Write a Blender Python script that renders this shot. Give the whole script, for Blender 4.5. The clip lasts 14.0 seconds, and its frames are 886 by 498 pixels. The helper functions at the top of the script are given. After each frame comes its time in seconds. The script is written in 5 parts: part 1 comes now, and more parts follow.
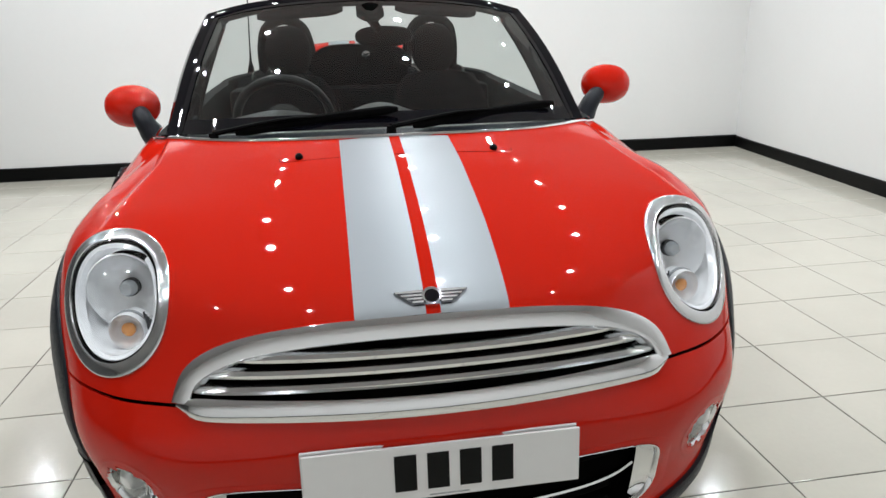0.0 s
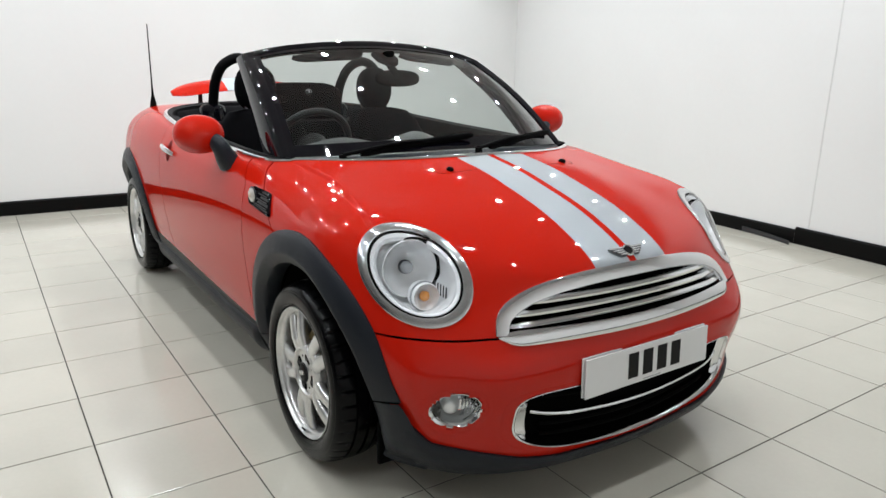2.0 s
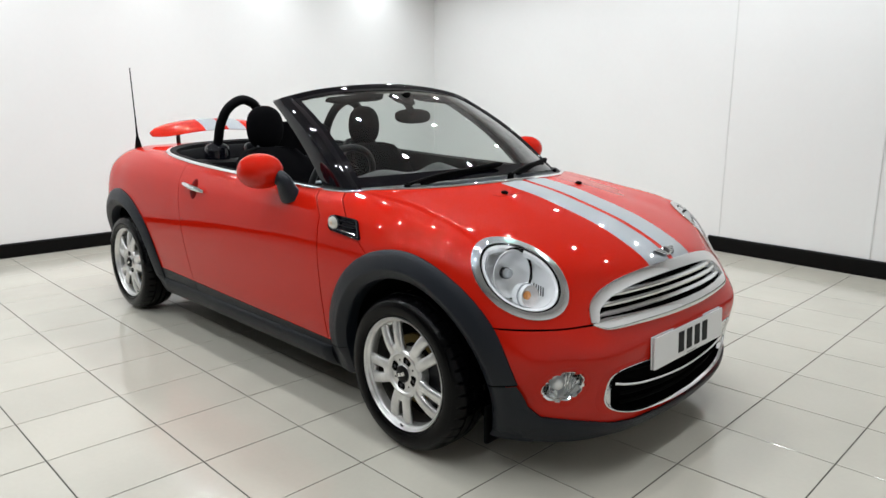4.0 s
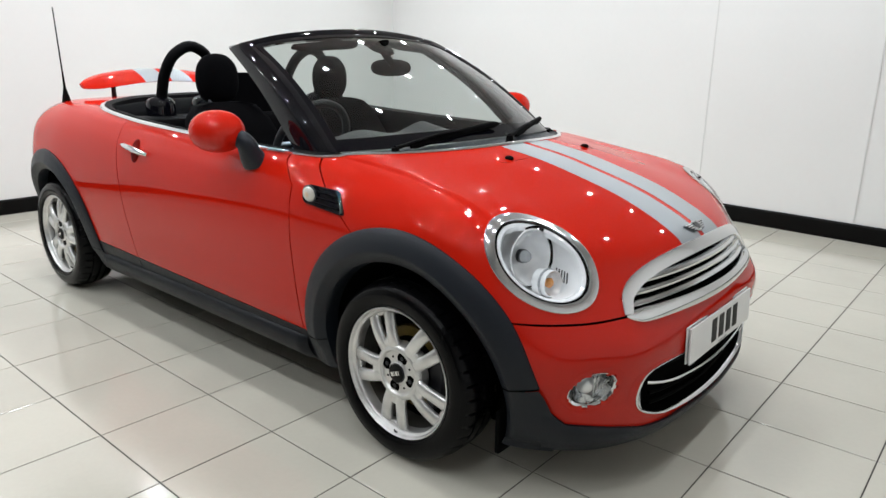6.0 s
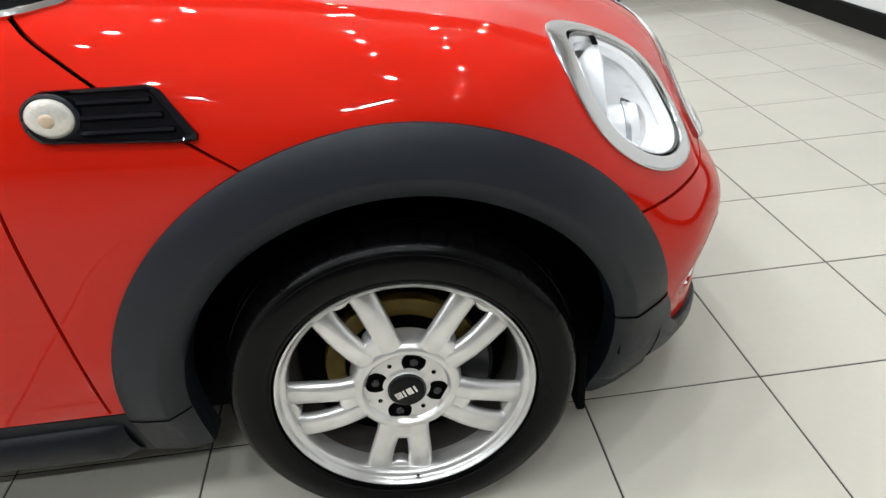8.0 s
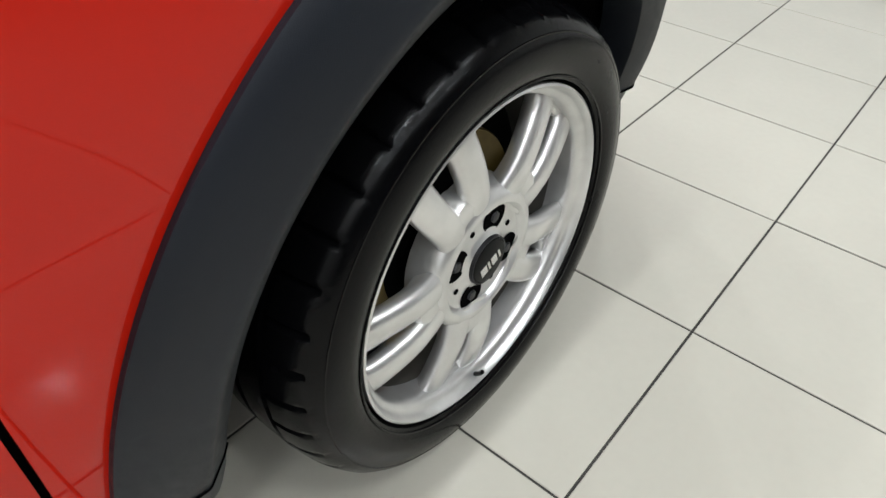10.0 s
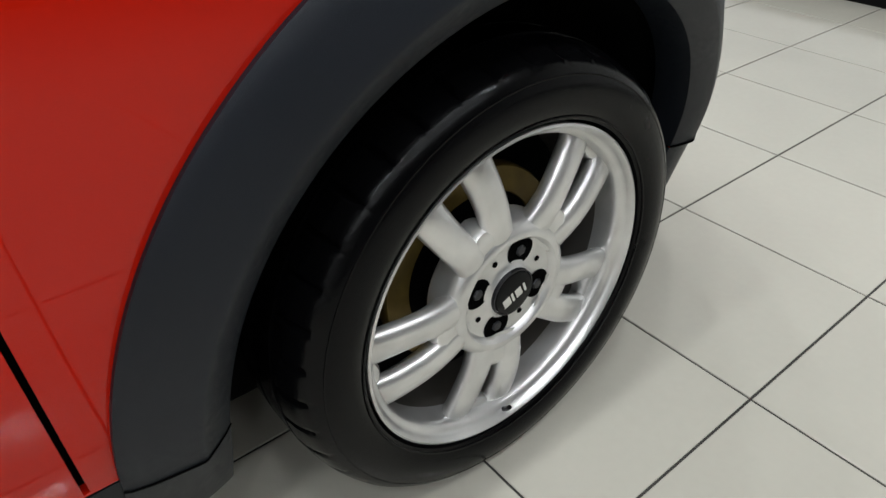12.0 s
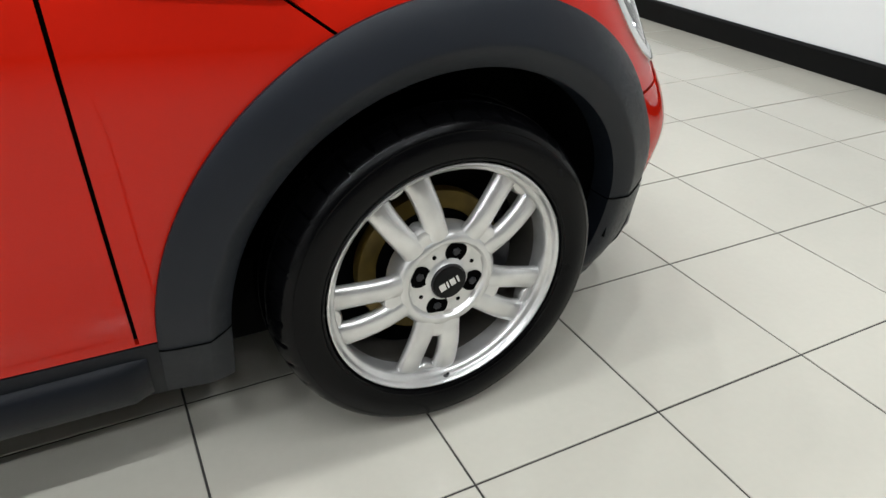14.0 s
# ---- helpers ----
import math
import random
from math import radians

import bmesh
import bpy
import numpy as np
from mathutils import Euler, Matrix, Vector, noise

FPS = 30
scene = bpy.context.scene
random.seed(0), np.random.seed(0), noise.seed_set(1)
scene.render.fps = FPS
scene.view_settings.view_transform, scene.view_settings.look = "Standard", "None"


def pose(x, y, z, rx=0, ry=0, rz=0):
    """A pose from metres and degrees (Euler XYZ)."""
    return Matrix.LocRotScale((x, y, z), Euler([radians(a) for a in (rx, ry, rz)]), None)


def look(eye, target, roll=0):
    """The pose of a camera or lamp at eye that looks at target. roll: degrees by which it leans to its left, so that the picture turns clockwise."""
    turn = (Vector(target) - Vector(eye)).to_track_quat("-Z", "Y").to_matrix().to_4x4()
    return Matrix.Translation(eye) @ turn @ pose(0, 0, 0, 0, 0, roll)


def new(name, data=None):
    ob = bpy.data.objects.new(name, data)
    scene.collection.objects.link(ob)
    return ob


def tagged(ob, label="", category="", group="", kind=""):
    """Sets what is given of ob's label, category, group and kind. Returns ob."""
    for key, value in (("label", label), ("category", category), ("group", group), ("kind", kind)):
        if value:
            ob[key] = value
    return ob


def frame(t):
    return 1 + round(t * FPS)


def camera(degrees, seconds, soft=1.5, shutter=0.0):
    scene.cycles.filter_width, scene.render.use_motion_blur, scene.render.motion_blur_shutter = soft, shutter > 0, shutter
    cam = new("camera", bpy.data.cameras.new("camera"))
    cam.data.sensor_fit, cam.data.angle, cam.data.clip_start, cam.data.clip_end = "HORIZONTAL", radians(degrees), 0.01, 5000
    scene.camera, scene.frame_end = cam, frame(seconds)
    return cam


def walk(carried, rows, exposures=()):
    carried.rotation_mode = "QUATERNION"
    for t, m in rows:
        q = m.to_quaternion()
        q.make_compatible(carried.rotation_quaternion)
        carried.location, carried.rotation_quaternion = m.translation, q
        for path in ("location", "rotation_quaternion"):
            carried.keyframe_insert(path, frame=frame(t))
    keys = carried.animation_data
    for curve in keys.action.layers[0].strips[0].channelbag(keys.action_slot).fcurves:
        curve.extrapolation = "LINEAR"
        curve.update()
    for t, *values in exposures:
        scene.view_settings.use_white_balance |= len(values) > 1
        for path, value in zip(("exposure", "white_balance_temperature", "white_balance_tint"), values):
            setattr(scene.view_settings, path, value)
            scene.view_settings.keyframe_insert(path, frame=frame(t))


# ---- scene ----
from mathutils.bvhtree import BVHTree

cam = camera(65.7, 14.0)
PATH = [
    (0, (1.754, -0.165, 1.18), (-0.127, 0.132, 0.569), -1.2),
    (0.5, (1.772, -0.533, 1.176), (-0.036, 0.076, 0.576), -0.1),
    (1, (1.856, -0.881, 1.198), (0.112, -0.096, 0.613), -0.8),
    (1.5, (1.847, -1.183, 1.203), (0.201, -0.168, 0.69), -0.2),
    (2, (1.851, -1.53, 1.191), (0.252, -0.438, 0.691), 1.2),
    (2.5, (1.869, -1.786, 1.198), (0.325, -0.601, 0.738), 0.4),
    (3, (1.816, -1.996, 1.218), (0.315, -0.739, 0.807), 0.9),
    (3.5, (1.739, -2.176, 1.198), (0.304, -0.848, 0.776), -0.5),
    (4, (1.71, -2.284, 1.209), (0.324, -0.901, 0.801), 0.2),
    (4.2, (1.709, -2.311, 1.191), (0.324, -0.926, 0.79), 0.7),
    (6.3, (1.152, -2.079, 1.189), (-0.066, -0.586, 0.652), 0.5),
    (6.5, (1.01, -2.05, 1.169), (-0.159, -0.516, 0.64), -0.0),
    (7, (0.624, -1.958, 1.144), (-0.161, -0.237, 0.492), -1.9),
    (7.5, (0.343, -1.788, 1.102), (-0.067, -0.013, 0.278), -3.8),
    (8, (0.016, -1.607, 1.028), (0.138, 0.11, 0.009), -4.6),
    (8.5, (-0.19, -1.416, 0.942), (0.323, 0.16, -0.178), -4.7),
    (9, (-0.354, -1.219, 0.852), (0.59, 0.013, -0.409), 0.9),
    (9.2, (-0.411, -1.181, 0.839), (0.623, -0.05, -0.446), 0.1),
    (11.3, (-0.515, -1.046, 0.729), (0.832, -0.249, -0.516), 8.0),
    (11.5, (-0.477, -1.061, 0.729), (0.823, -0.202, -0.524), 6.2),
    (12, (-0.452, -1.204, 0.783), (0.579, 0.059, -0.375), 0.1),
    (12.5, (-0.368, -1.287, 0.817), (0.468, 0.094, -0.364), -0.2),
    (13, (-0.331, -1.379, 0.831), (0.397, 0.107, -0.293), -0.8),
    (13.5, (-0.344, -1.438, 0.839), (0.378, 0.028, -0.315), 1.3),
    (14, (-0.441, -1.582, 0.892), (0.366, -0.066, -0.133), 2.0),
]
EXPOSURE = [(0, .10), (1, .10), (2, .06), (4, .06), (6.5, .10), (7, .2), (7.5, .34), (8, .5), (9, .52), (11.5, .12), (12.5, .08), (13, .2), (13.5, .38), (14, .4)]
walk(cam, [(t, look(eye, target, roll)) for t, eye, target, roll in PATH], EXPOSURE)

# ---- world, lights ----
ROOM_X0, ROOM_X1, ROOM_Y0, ROOM_H = -4.58, 2.62, -6.5, 2.75
SIDE_A, SIDE_B = (-4.58, 3.84), (2.62, 3.14)      # the side wall runs slightly askew
world = bpy.data.worlds.new("world")
scene.world = world
world.use_nodes = True
world.node_tree.nodes["Background"].inputs[0].default_value = (0.9, 0.95, 1.0, 1)
world.node_tree.nodes["Background"].inputs[1].default_value = 0.02
LAMP_WATTS = 5.1
LAMP_X = (-4.2, -3.5, -2.8, -2.1, -1.35, -0.6, 0.15, 0.9)
LAMP_Y = (-3.0, -1.9, -0.8, 0.35, 1.5, 2.85)
for lx in LAMP_X:
    for ly in LAMP_Y:
        ld = bpy.data.lights.new("downlight_glow", "AREA")
        ld.shape, ld.size, ld.energy, ld.color = "DISK", 0.056, LAMP_WATTS, (0.945, 0.997, 1.035)
        ld.spread = radians(170)
        lo = new("downlight_glow", ld)
        lo.location = (lx, ly, ROOM_H - 0.022)


# ---- materials ----
def material(name, base=(0.5, 0.5, 0.5), rough=0.5, metal=0.0, coat=0.0, coat_rough=0.03, spec=0.5, vary=0.0, grain=40.0, bump=0.0,
             bump_scale=300.0, rough_vary=0.0, stain=0.0, stain_scale=3.0):
    m = bpy.data.materials.new(name)
    m.use_nodes = True
    nt = m.node_tree
    b = nt.nodes["Principled BSDF"]
    b.inputs["Base Color"].default_value = (*base, 1)
    b.inputs["Roughness"].default_value = rough
    b.inputs["Metallic"].default_value = metal
    b.inputs["Coat Weight"].default_value = coat
    b.inputs["Coat Roughness"].default_value = coat_rough
    b.inputs["Specular IOR Level"].default_value = spec
    coord = nt.nodes.new("ShaderNodeTexCoord")

    def noise_node(scale, detail=5.0):
        n = nt.nodes.new("ShaderNodeTexNoise")
        n.inputs["Scale"].default_value, n.inputs["Detail"].default_value = scale, detail
        nt.links.new(coord.outputs["Object"], n.inputs["Vector"])
        return n

    if vary or stain:
        fine, wide = noise_node(grain), noise_node(stain_scale, 8.0)
        r1 = nt.nodes.new("ShaderNodeMapRange")
        r1.inputs["To Min"].default_value, r1.inputs["To Max"].default_value = 1 - vary, 1 + vary
        r2 = nt.nodes.new("ShaderNodeMapRange")
        r2.inputs["From Min"].default_value, r2.inputs["From Max"].default_value = 0.3, 0.7
        r2.inputs["To Min"].default_value, r2.inputs["To Max"].default_value = 1 - stain, 1 + stain * 0.3
        nt.links.new(fine.outputs["Fac"], r1.inputs["Value"])
        nt.links.new(wide.outputs["Fac"], r2.inputs["Value"])
        mul = nt.nodes.new("ShaderNodeMath")
        mul.operation = "MULTIPLY"
        nt.links.new(r1.outputs[0], mul.inputs[0])
        nt.links.new(r2.outputs[0], mul.inputs[1])
        mix = nt.nodes.new("ShaderNodeVectorMath")
        mix.operation = "SCALE"
        mix.inputs[0].default_value = base
        nt.links.new(mul.outputs[0], mix.inputs["Scale"])
        nt.links.new(mix.outputs[0], b.inputs["Base Color"])
    if rough_vary:
        rn = noise_node(grain * 0.25)
        rr = nt.nodes.new("ShaderNodeMapRange")
        rr.inputs["From Min"].default_value, rr.inputs["From Max"].default_value = 0.3, 0.7
        rr.inputs["To Min"].default_value, rr.inputs["To Max"].default_value = max(0.0, rough - rough_vary), rough + rough_vary
        nt.links.new(rn.outputs["Fac"], rr.inputs["Value"])
        nt.links.new(rr.outputs[0], b.inputs["Roughness"])
    if bump:
        bn = noise_node(bump_scale, 3.0)
        bp = nt.nodes.new("ShaderNodeBump")
        bp.inputs["Strength"].default_value, bp.inputs["Distance"].default_value = bump, 0.002
        nt.links.new(bn.outputs["Fac"], bp.inputs["Height"])
        nt.links.new(bp.outputs[0], b.inputs["Normal"])
    return m


def glass_material(name, tint, gloss=1.0, rough=0.0):
    """Clear sheet: light passes straight, with Fresnel gloss on top."""
    m = bpy.data.materials.new(name)
    m.use_nodes = True
    nt = m.node_tree
    nt.nodes.remove(nt.nodes["Principled BSDF"])
    out = nt.nodes["Material Output"]
    clear, shine, mixer, fres = (nt.nodes.new(k) for k in ("ShaderNodeBsdfTransparent", "ShaderNodeBsdfGlossy", "ShaderNodeMixShader", "ShaderNodeFresnel"))
    clear.inputs[0].default_value = (*tint, 1)
    shine.inputs["Roughness"].default_value = rough
    shine.inputs["Color"].default_value = (gloss, gloss, gloss, 1)
    fres.inputs[0].default_value = 1.5
    nt.links.new(fres.outputs[0], mixer.inputs[0])
    nt.links.new(clear.outputs[0], mixer.inputs[1])
    nt.links.new(shine.outputs[0], mixer.inputs[2])
    nt.links.new(mixer.outputs[0], out.inputs[0])
    return m


def tile_material(name, base, stain_scale):
    """Polished tile: each piece a shade of its own, cloudy within, with dull scuffs."""
    m = material(name, base, 0.13, 0, 0.0, vary=0.03, grain=60, stain=0.10, stain_scale=stain_scale, rough_vary=0.06, spec=0.55)
    nt = m.node_tree
    b = nt.nodes["Principled BSDF"]
    info = nt.nodes.new("ShaderNodeObjectInfo")
    rng = nt.nodes.new("ShaderNodeMapRange")
    rng.inputs["To Min"].default_value, rng.inputs["To Max"].default_value = 0.965, 1.02
    nt.links.new(info.outputs["Random"], rng.inputs["Value"])
    src = b.inputs["Base Color"].links[0].from_socket
    sc = nt.nodes.new("ShaderNodeVectorMath")
    sc.operation = "SCALE"
    nt.links.new(src, sc.inputs[0])
    nt.links.new(rng.outputs[0], sc.inputs["Scale"])
    nt.links.new(sc.outputs[0], b.inputs["Base Color"])
    geo = nt.nodes.new("ShaderNodeNewGeometry")
    for n in nt.nodes:
        if n.type == "TEX_NOISE":
            nt.links.new(geo.outputs["Position"], n.inputs["Vector"])
    return m


RED = material("red_paint", (0.505, 0.0122, 0.0042), 0.40, 0.0, 0.70, 0.022, spec=0.0, vary=0.02, grain=900, bump=0.006, bump_scale=25)
RED.node_tree.nodes["Principled BSDF"].inputs["Coat IOR"].default_value = 1.46
SILVER = material("silver_stripe", (0.33, 0.355, 0.375), 0.38, 0.40, 0.5, 0.03, spec=0.2, vary=0.03, grain=700)
CHROME = material("chrome", (0.82, 0.83, 0.845), 0.07, 1.0, rough_vary=0.03)
SATIN = material("satin_chrome", (0.78, 0.79, 0.80), 0.09, 1.0, rough_vary=0.04)
LAMP_RING = material("lamp_ring_satin", (0.64, 0.65, 0.655), 0.14, 0.95, 0.3, 0.05, rough_vary=0.04)
ALLOY = material("alloy", (0.74, 0.735, 0.725), 0.29, 0.70, 0.35, 0.06, vary=0.03, grain=60, stain=0.22, stain_scale=14)
# brake dust, and the shade deep inside the wheel darkened into the base colour
ALLOY_DIRT_SHADE = material("alloy_barrel", (0.16, 0.15, 0.135), 0.45, 0.6, vary=0.06, grain=90, stain=0.35, stain_scale=10)
CLAD = material("black_plastic", (0.0095, 0.0120, 0.0172), 0.40, 0, spec=0.26, vary=0.15, grain=500, bump=0.25, bump_scale=1400, stain=0.15, stain_scale=6, rough_vary=0.06)
# black plastic again, darker: the shade low on the body is in its colour
SILL_SHADED = material("sill_plastic", (0.0070, 0.0086, 0.0122), 0.40, 0, spec=0.16, vary=0.15, grain=300, bump=0.2, bump_scale=900, stain=0.2, stain_scale=5)
GLOSS_BLACK = material("gloss_black", (0.003, 0.003, 0.0048), 0.3, 0, 0.7, 0.03, spec=0.0)
MATT_BLACK = material("matt_black", (0.0025, 0.0025, 0.0025), 0.8, 0, spec=0.04, vary=0.2, bump=0.2, bump_scale=200)
DARK = material("gap_black", (0.002, 0.002, 0.002), 0.9, spec=0.02)
RUBBER = material("tyre_rubber", (0.0022, 0.0022, 0.0026), 0.20, 0, spec=0.12, vary=0.2, grain=120, bump=0.10, bump_scale=260, stain=0.25, stain_scale=10, rough_vary=0.08)
DISC = material("brake_disc", (0.20, 0.135, 0.030), 0.5, 0.4, vary=0.25, grain=50, stain=0.3, stain_scale=20)
STEEL = material("dark_steel", (0.05, 0.05, 0.055), 0.4, 0.8, vary=0.2)
CLOTH = material("seat_cloth", (0.0025, 0.0025, 0.003), 0.85, 0, spec=0.03, vary=0.2, grain=120, bump=0.15, bump_scale=350)
LEATHER = material("black_leather", (0.0025, 0.0025, 0.003), 0.55, 0, spec=0.05, bump=0.06, bump_scale=120)
TRIM_GREY = material("dash_plastic", (0.008, 0.0085, 0.0092), 0.34, 0, spec=0.45, vary=0.1, bump=0.3, bump_scale=800)
WHEEL_GRIP = material("grip_leather", (0.022, 0.023, 0.025), 0.36, 0, spec=0.3, vary=0.1)
DASH_SILVER = material("dash_silver", (0.30, 0.33, 0.36), 0.35, 0.3)
PLATE_WHITE = material("plate_white", (0.80, 0.80, 0.80), 0.25, 0, 0.3, vary=0.02)
PLATE_BLACK = material("plate_black", (0.006, 0.006, 0.006), 0.5, spec=0.15)
AMBER = material("amber_bulb", (0.85, 0.33, 0.06), 0.25)
LENS_WHITE = material("lamp_reflector", (0.95, 0.955, 0.96), 0.10, 0.12, 0.8, 0.02, vary=0.03, grain=80, bump=0.30, bump_scale=60)
FOG_LENS = material("fog_lens", (0.80, 0.81, 0.82), 0.06, 0.35, 0.6, 0.02, vary=0.04, grain=60)
LENS_GREY = material("lamp_housing", (0.50, 0.52, 0.54), 0.25, 0.5)
WALL_DARK = material("unlit_wall", (0.10, 0.10, 0.105), 0.5, 0, vary=0.05, grain=30, stain=0.1, stain_scale=0.8)
WALL = material("white_wall", (0.80, 0.80, 0.79), 0.42, 0, vary=0.012, grain=30, stain=0.03, stain_scale=0.8, bump=0.05, bump_scale=60)
CEIL = material("grey_ceiling", (0.46, 0.46, 0.465), 0.8, vary=0.03, stain=0.08, stain_scale=0.7)
BEZEL = material("white_bezel", (0.80, 0.80, 0.79), 0.5, vary=0.01)
SKIRT = material("black_skirting", (0.003, 0.003, 0.003), 0.40, 0, spec=0.12, vary=0.2, stain=0.2)
GROUT = material("grout", (0.045, 0.042, 0.038), 0.9, vary=0.3, grain=20, stain=0.3, stain_scale=2)
TILE = tile_material("cream_tile", (0.57, 0.545, 0.47), 1.3)
GLASS = glass_material("clear_glass", (0.66, 0.72, 0.70))
LAMP_GLASS = glass_material("lamp_glass", (0.96, 0.97, 0.98))
REPEATER = material("repeater_lens", (0.66, 0.63, 0.57), 0.10, 0.25, 0.8, 0.03, vary=0.10, grain=260, bump=0.3, bump_scale=330)
MIRROR = material("mirror_glass", (0.8, 0.8, 0.82), 0.02, 1.0)
GLOW = bpy.data.materials.new("lamp_glow")
GLOW.use_nodes = True
GLOW.node_tree.nodes["Principled BSDF"].inputs["Emission Color"].default_value = (1, 0.98, 0.95, 1)
GLOW.node_tree.nodes["Principled BSDF"].inputs["Emission Strength"].default_value = 12.0


# ---- mesh helpers ----
def mesh_of(name, bm, mat, smooth=True):
    me = bpy.data.meshes.new(name)
    bm.normal_update()
    bm.to_mesh(me)
    bm.free()
    me.materials.append(mat)
    if smooth:
        me.polygons.foreach_set("use_smooth", [True] * len(me.polygons))
        me.set_sharp_from_angle(angle=radians(38))
    return me


def part(name, bm, mat, parent=None, label="", smooth=True):
    me = bm if isinstance(bm, bpy.types.Mesh) else mesh_of(name, bm, mat, smooth)
    ob = new(name, me)
    if parent is not None:
        ob.parent = parent
    if label:
        tagged(ob, label)
    return ob


def box(bm, lo, hi, bevel=0.0, turn=None):
    vs = [bm.verts.new((x, y, z)) for x in (lo[0], hi[0]) for y in (lo[1], hi[1]) for z in (lo[2], hi[2])]
    fs = [bm.faces.new([vs[i] for i in q]) for q in ((0, 1, 3, 2), (4, 6, 7, 5), (0, 4, 5, 1), (2, 3, 7, 6), (0, 2, 6, 4), (1, 5, 7, 3))]
    if bevel:
        es = list({e for f in fs for e in f.edges})
        r = bmesh.ops.bevel(bm, geom=es, offset=bevel, segments=2, affect="EDGES", profile=0.5)
        vs = list({v for f in r["faces"] for v in f.verts} | {v for v in vs if v.is_valid})
    if turn is not None:
        for v in vs:
            v.co = turn @ v.co
    return bm


def grid_faces(bm, rows, close_u=False, close_v=False):
    """Quads between rows of points; returns the rows of verts."""
    vr = [[bm.verts.new(p) for p in r] for r in rows]
    n, m = len(vr), len(vr[0])
    for i in range(n if close_u else n - 1):
        for j in range(m if close_v else m - 1):
            q = (vr[i][j], vr[(i + 1) % n][j], vr[(i + 1) % n][(j + 1) % m], vr[i][(j + 1) % m])
            if len(set(q)) == 4:
                bm.faces.new(q)
    return vr


def revolve(bm, profile, axis_point, n=48, axis="Y"):
    """Profile rows of (radius, along) turned about an axis through axis_point."""
    rows = []
    for k in range(n):
        a = 2 * math.pi * k / n
        c, s = math.cos(a), math.sin(a)
        if axis == "Y":
            rows.append([(axis_point[0] + r * c, axis_point[1] + h, axis_point[2] + r * s) for r, h in profile])
        elif axis == "Z":
            rows.append([(axis_point[0] + r * c, axis_point[1] + r * s, axis_point[2] + h) for r, h in profile])
        else:
            rows.append([(axis_point[0] + h, axis_point[1] + r * c, axis_point[2] + r * s) for r, h in profile])
    grid_faces(bm, rows, close_u=True)
    return bm


def tube(bm, pts, radius, n=10, caps=True, flat=1.0, closed=False):
    """A round bar along points; radius may be a list. flat squeezes it along its own normal."""
    pts = [Vector(p) for p in pts]
    rad = radius if isinstance(radius, (list, tuple)) else [radius] * len(pts)
    rows, up = [], Vector((0, 0, 1))
    for i, p in enumerate(pts):
        a = pts[i - 1] if (i or closed) else p
        b = pts[(i + 1) % len(pts)] if (i < len(pts) - 1 or closed) else p
        d = (b - a).normalized()
        if abs(d.dot(up)) > 0.95:
            up = Vector((1, 0, 0)) if abs(d.x) < 0.9 else Vector((0, 1, 0))
        side = d.cross(up).normalized()
        nor = side.cross(d).normalized()
        up = nor
        rows.append([p + rad[i] * (math.cos(2 * math.pi * k / n) * side + flat * math.sin(2 * math.pi * k / n) * nor) for k in range(n)])
    vr = grid_faces(bm, rows, close_u=closed, close_v=True)
    if caps and not closed:
        bm.faces.new(vr[0])
        bm.faces.new(list(reversed(vr[-1])))
    return bm


def ellipsoid(bm, centre, radii, nu=28, nv=16, turn=None, power=1.0):
    rows = []
    for i in range(nv + 1):
        a = math.pi * i / nv - math.pi / 2
        row = []
        for k in range(nu):
            b = 2 * math.pi * k / nu
            v = Vector((math.cos(a) * math.cos(b), math.cos(a) * math.sin(b), math.sin(a)))
            if power != 1.0:
                v = Vector([math.copysign(abs(c) ** power, c) for c in v])
            v = Vector((v.x * radii[0], v.y * radii[1], v.z * radii[2]))
            row.append((turn @ v if turn is not None else v) + Vector(centre))
        rows.append(row)
    grid_faces(bm, rows, close_v=True)
    bmesh.ops.remove_doubles(bm, verts=bm.verts, dist=1e-5)
    return bm


def hermite(values, knots, at):
    """Smooth curve through values at knots, taken at the given places."""
    values, knots, at = np.asarray(values, float), np.asarray(knots, float), np.asarray(at, float)
    d = np.diff(values, axis=0) / np.diff(knots).reshape(-1, *[1] * (values.ndim - 1))
    h = np.diff(knots).reshape(-1, *[1] * (values.ndim - 1))
    tan = np.empty_like(values)
    tan[1:-1] = (d[:-1] * h[1:] + d[1:] * h[:-1]) / (h[1:] + h[:-1])
    tan[0], tan[-1] = d[0], d[-1]
    i = np.clip(np.searchsorted(knots, at, side="right") - 1, 0, len(knots) - 2)
    w = knots[i + 1] - knots[i]
    s = ((at - knots[i]) / w).reshape(-1, *[1] * (values.ndim - 1))
    w = w.reshape(s.shape)
    return ((2 * s**3 - 3 * s**2 + 1) * values[i] + (s**3 - 2 * s**2 + s) * w * tan[i] + (-2 * s**3 + 3 * s**2) * values[i + 1] + (s**3 - s**2) * w * tan[i + 1])


def curve_through(pts, n):
    pts = np.array(pts, float)
    k = np.r_[0, np.cumsum(np.linalg.norm(np.diff(pts, axis=0), axis=1))]
    return [Vector(p) for p in hermite(pts, k, np.linspace(0, k[-1], n))]


# ---- the room ----
def setting(name, bm, mat, label, category="", smooth=False):
    return tagged(part(name, bm, mat, None, "", smooth), label, category or name.split("_")[0], kind="structure")


